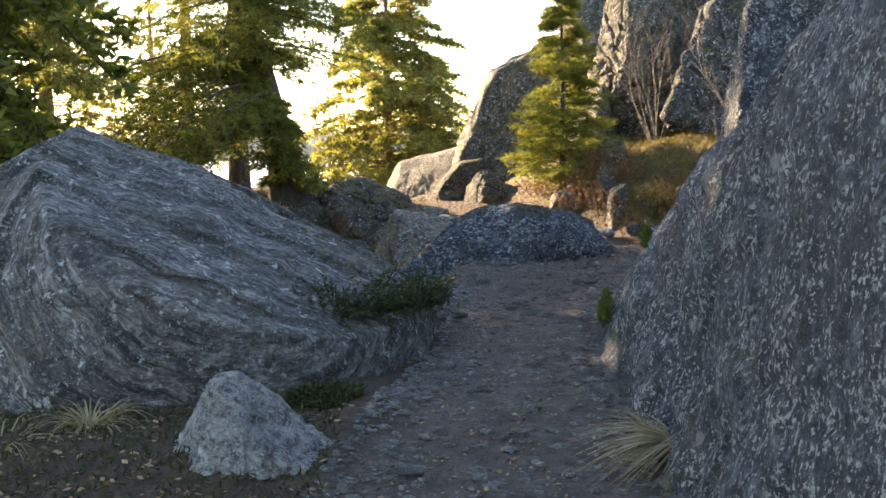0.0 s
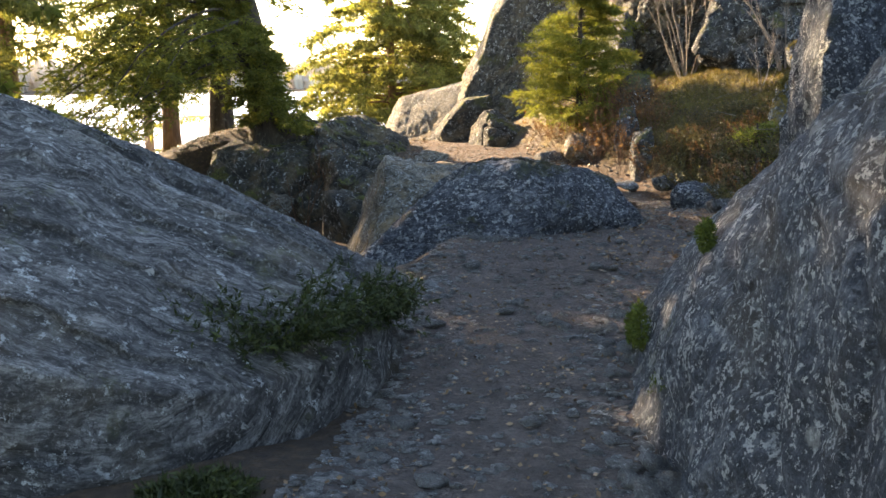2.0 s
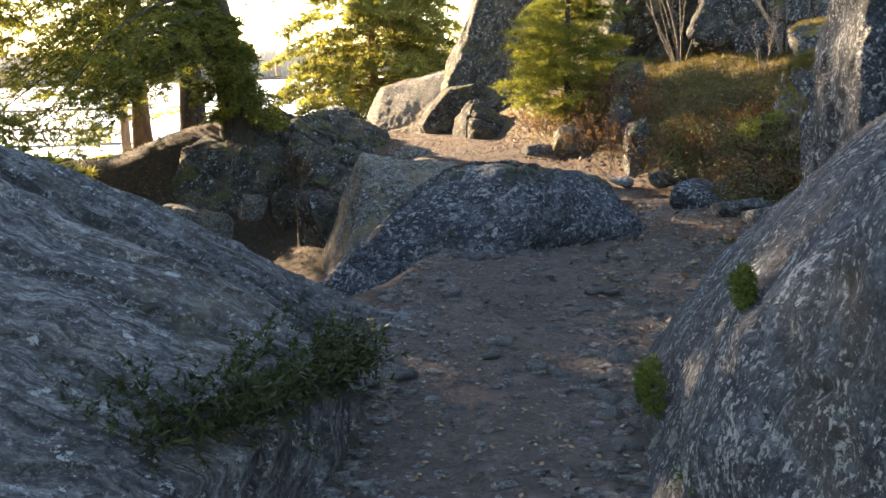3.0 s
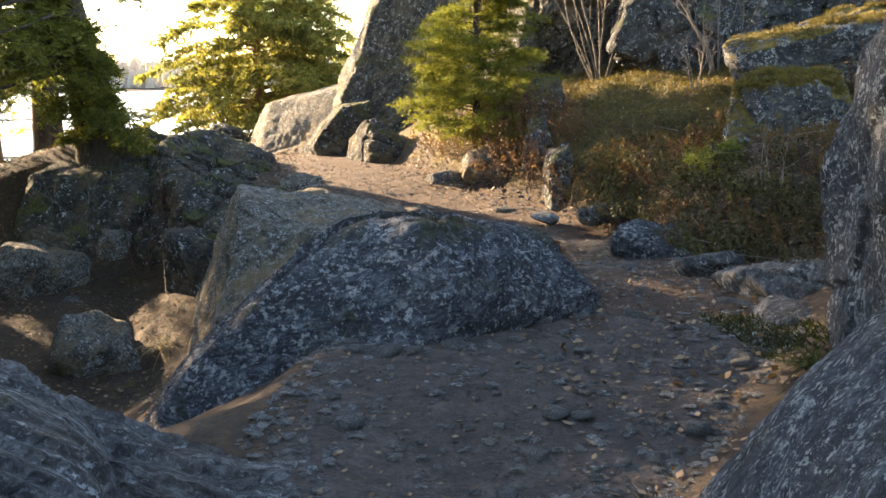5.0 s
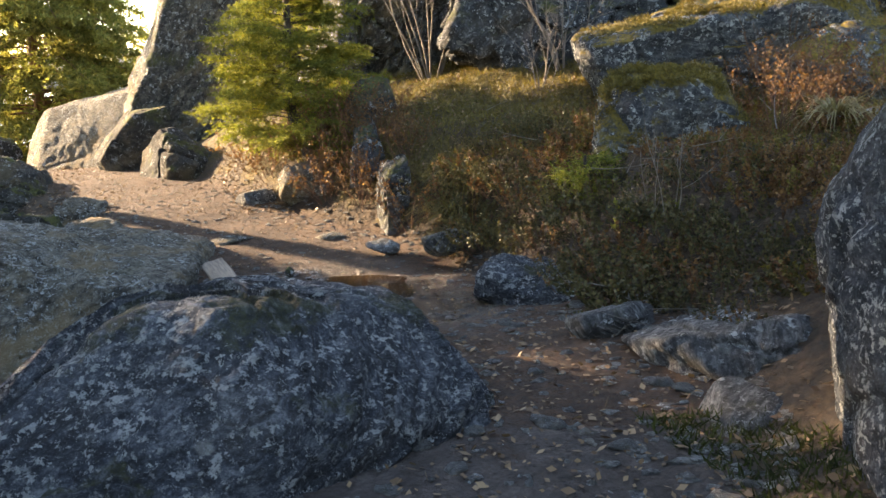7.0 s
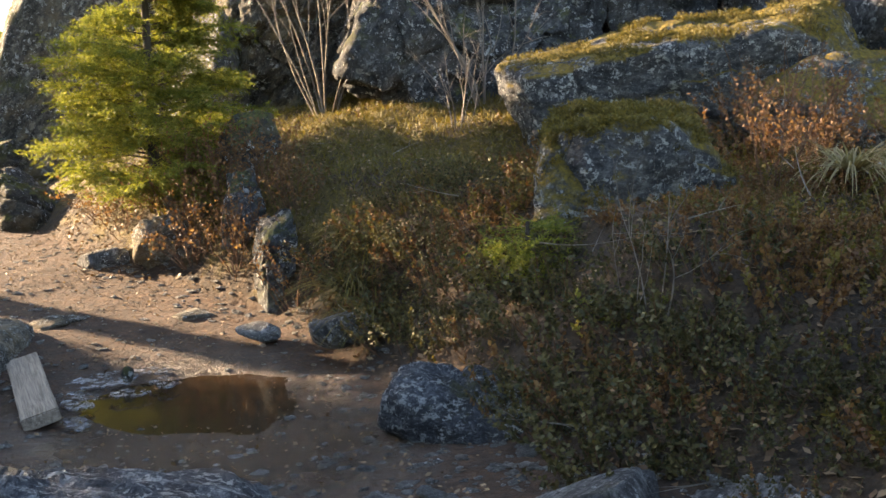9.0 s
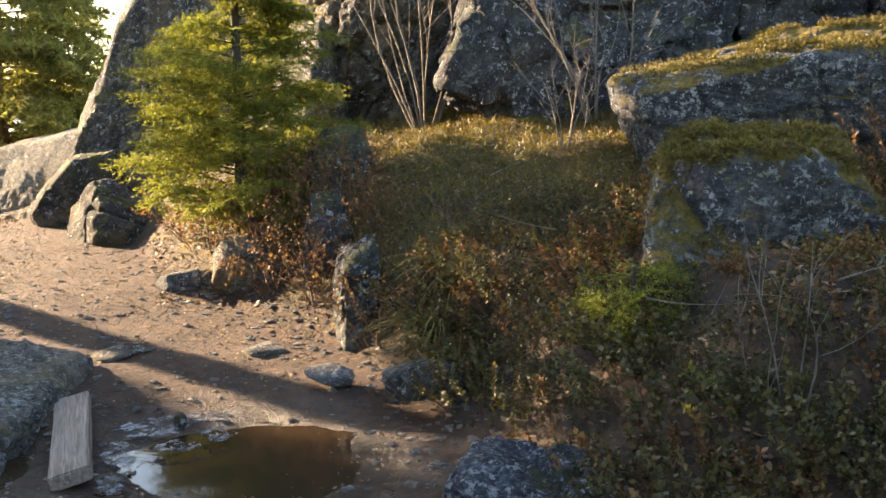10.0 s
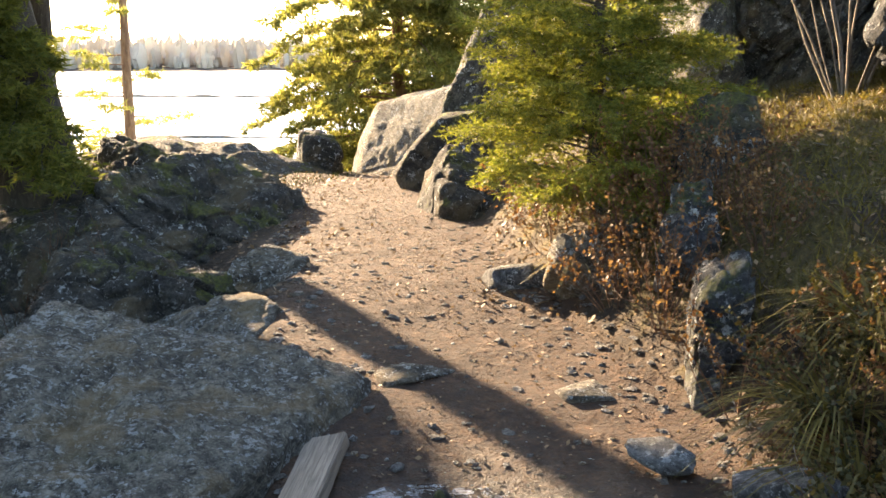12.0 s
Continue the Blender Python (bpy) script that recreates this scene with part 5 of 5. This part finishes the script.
ice_ridge(70, -90, 60, 3)
ice_ridge(146, -160, 90, 4)
tuft("dry brown grass in the gully", zg(-1.3, 12.6), 110, 0.35, 88, M_GRASS, (0, 0), 0.005)
tuft("dry grass beside the ledge rock", zg(-0.6, 13.5), 90, 0.28, 89, M_GRASS_GREEN, (0, 0), 0.005)
tuft("dry grass at the foot of the slab", zg(-1.75, 3.7), 120, 0.3, 140, M_GRASS, (0, 0), 0.004)
tuft("dry grass beside a rock pillar", zg(1.95, 7.3), 70, 0.17, 141, M_MOSS, (-0.2, 0), 0.004)
tuft("dry grass beside a rock pillar", zg(1.75, 6.9), 70, 0.17, 142, M_MOSS, (-0.2, 0), 0.004)
scatter("leaf_litter", "dry leaves and stalks below the rock pillar", M_LITTER, 1200, 97, in_box(1.0, 2.6, 6.2, 9.6), 0.035, "leaf", "leaves")


# ---- moss that grows on the tops of the mossy rocks ----
def grow_moss(ob, count, seed, steep=0.6, length=0.035):
    rng = np.random.default_rng(seed)
    me = ob.data
    v, nrm = np.empty(len(me.vertices) * 3, np.float32), np.empty(len(me.vertices) * 3, np.float32)
    me.vertices.foreach_get("co", v), me.vertices.foreach_get("normal", nrm)
    v, nrm = v.reshape(-1, 3).astype(float), nrm.reshape(-1, 3).astype(float)
    patch = np.array([noise.noise(Vector(p) * 3.3 + Vector((seed, 0, 0))) for p in v])
    ok = np.nonzero((nrm[:, 2] > steep) & (patch > 0.02))[0]
    if not len(ok):
        return
    k = rng.choice(ok, count)
    p = v[k] + rng.normal(size=(count, 3)) * 0.012
    place("moss", tri_mesh("moss", needles(rng, p, unit(nrm[k] + rng.normal(size=(count, 3)) * 0.3), np.full(count, 0.02), 3, length, 0.008, 0.8, 1.0)), M_GRASS_GREEN, ob, "yellow-green moss")


for ob in [o for o in scene.objects if o.name.startswith("moss_rock")]:
    grow_moss(ob, 7000, 7, 0.66, 0.022)
for sx, sy, sr in ((0.35, 8.02, 0.07), (0.55, 7.98, 0.05), (0.72, 8.03, 0.06), (0.88, 7.97, 0.06), (1.0, 8.05, 0.05), (0.15, 8.05, 0.05), (1.22, 8.12, 0.05), (1.62, 8.35, 0.07), (1.75, 8.1, 0.06)):
    ob = place("stone", STONES[int(sx * 100) % 6], None, None, "grey stone chip lying at the boulder's foot", (sx, sy, gz(sx, sy) + 0.012), "stone", "stone chips by the boulder")
    ob.rotation_euler, ob.scale = (0.2, -0.1, sx * 9), (sr * 1.4, sr * 1.4, sr)

conifer("tiny yellow-green spruce seedling among heath", (3.05, 11.1, gz(3.05, 11.1)), 0.30, 0.13, 61, branches=22, start=0.1, droop=0.1, rise=0.3, thick=0.01, twigs=8, subs=3, per=10, size=0.026,
        width=0.006, leaf=M_NEEDLE_SPRUCE, name="spruce_seedling", category="spruce", wood=0.002)
bare_shrub("yellow-green leafy sprig among dark heath", (2.95, 10.34, gz(2.95, 10.34)), 3, 0.26, 0.5, 0.004, 158, M_TWIG_BROWN, 7, M_NEEDLE_PINE, 0.028, name="leafy_sprig")
for k, (bx, by) in enumerate(((4.75, 11.0), (5.1, 11.3), (4.6, 11.35), (5.4, 11.0), (4.95, 11.7))):
    bare_shrub("bare russet shrub on the sunny bank above heath", zg(bx, by, -0.02), 14, 0.55, 1.0, 0.005, 170 + k, M_TWIG_BROWN, 5, M_HEATH_RED, 0.024, name="twiggy_shrub")
scatter("leaf_litter", "dry leaves and needles on the rocks above the lake", M_LITTER, 4500, 155, in_box(-6.5, -0.3, 15.5, 22.0), 0.04, "leaf", "leaves")
scatter("moss_grass", "dark moss and short grass above the lake", M_MOSS, 9000, 156, in_box(-6.5, -1.0, 15.5, 22.0), 0.06, "blade", "moss")
scatter("leaf_litter", "dry leaves and needles under a spruce", M_LITTER, 2600, 157, in_box(1.2, 3.0, 14.3, 17.0), 0.035, "leaf", "leaves")


# ---- fallen twigs ----
def fallen_twig(at, length, seed):
    rng = np.random.default_rng(seed)
    tb = Tubes()
    s = np.linspace(0, 1, 7)
    a = rng.random() * 6.28
    d = np.array([math.cos(a), math.sin(a), rng.uniform(-0.05, 0.35)])
    tb.add(d * (length * s)[:, None] + rng.normal(size=3) * 0.08 * length * (s * s)[:, None], 0.004 * (1.1 - s), 4)
    tb.add(d * length * 0.55 + unit(d + rng.normal(size=3) * 0.5) * (length * 0.3 * s)[:, None], 0.0025 * (1.1 - s), 4)
    place("fallen_twig", tb.mesh("fallen_twig"), M_TWIG, None, "pale dead twig lying among heath and leaves", at, "twig", "fallen twigs")


for k, (tx, ty, tz) in enumerate(((2.75, 9.3, 0.06), (2.6, 9.9, 0.12), (3.2, 10.1, 0.38), (2.9, 10.7, 0.36), (2.75, 11.3, 0.3), (3.1, 12.0, 0.35), (2.5, 12.4, 0.2), (3.3, 13.6, 0.06), (3.0, 14.3, 0.05), (2.6, 9.05, 0.03),
                                  (0.78, 3.6, 0.02), (-1.2, 15.0, 0.1), (3.5, 9.8, 0.4), (3.6, 14.8, 0.05))):
    fallen_twig((tx, ty, gz(tx, ty) + tz), 0.35 + 0.05 * (k % 5), 160 + k)
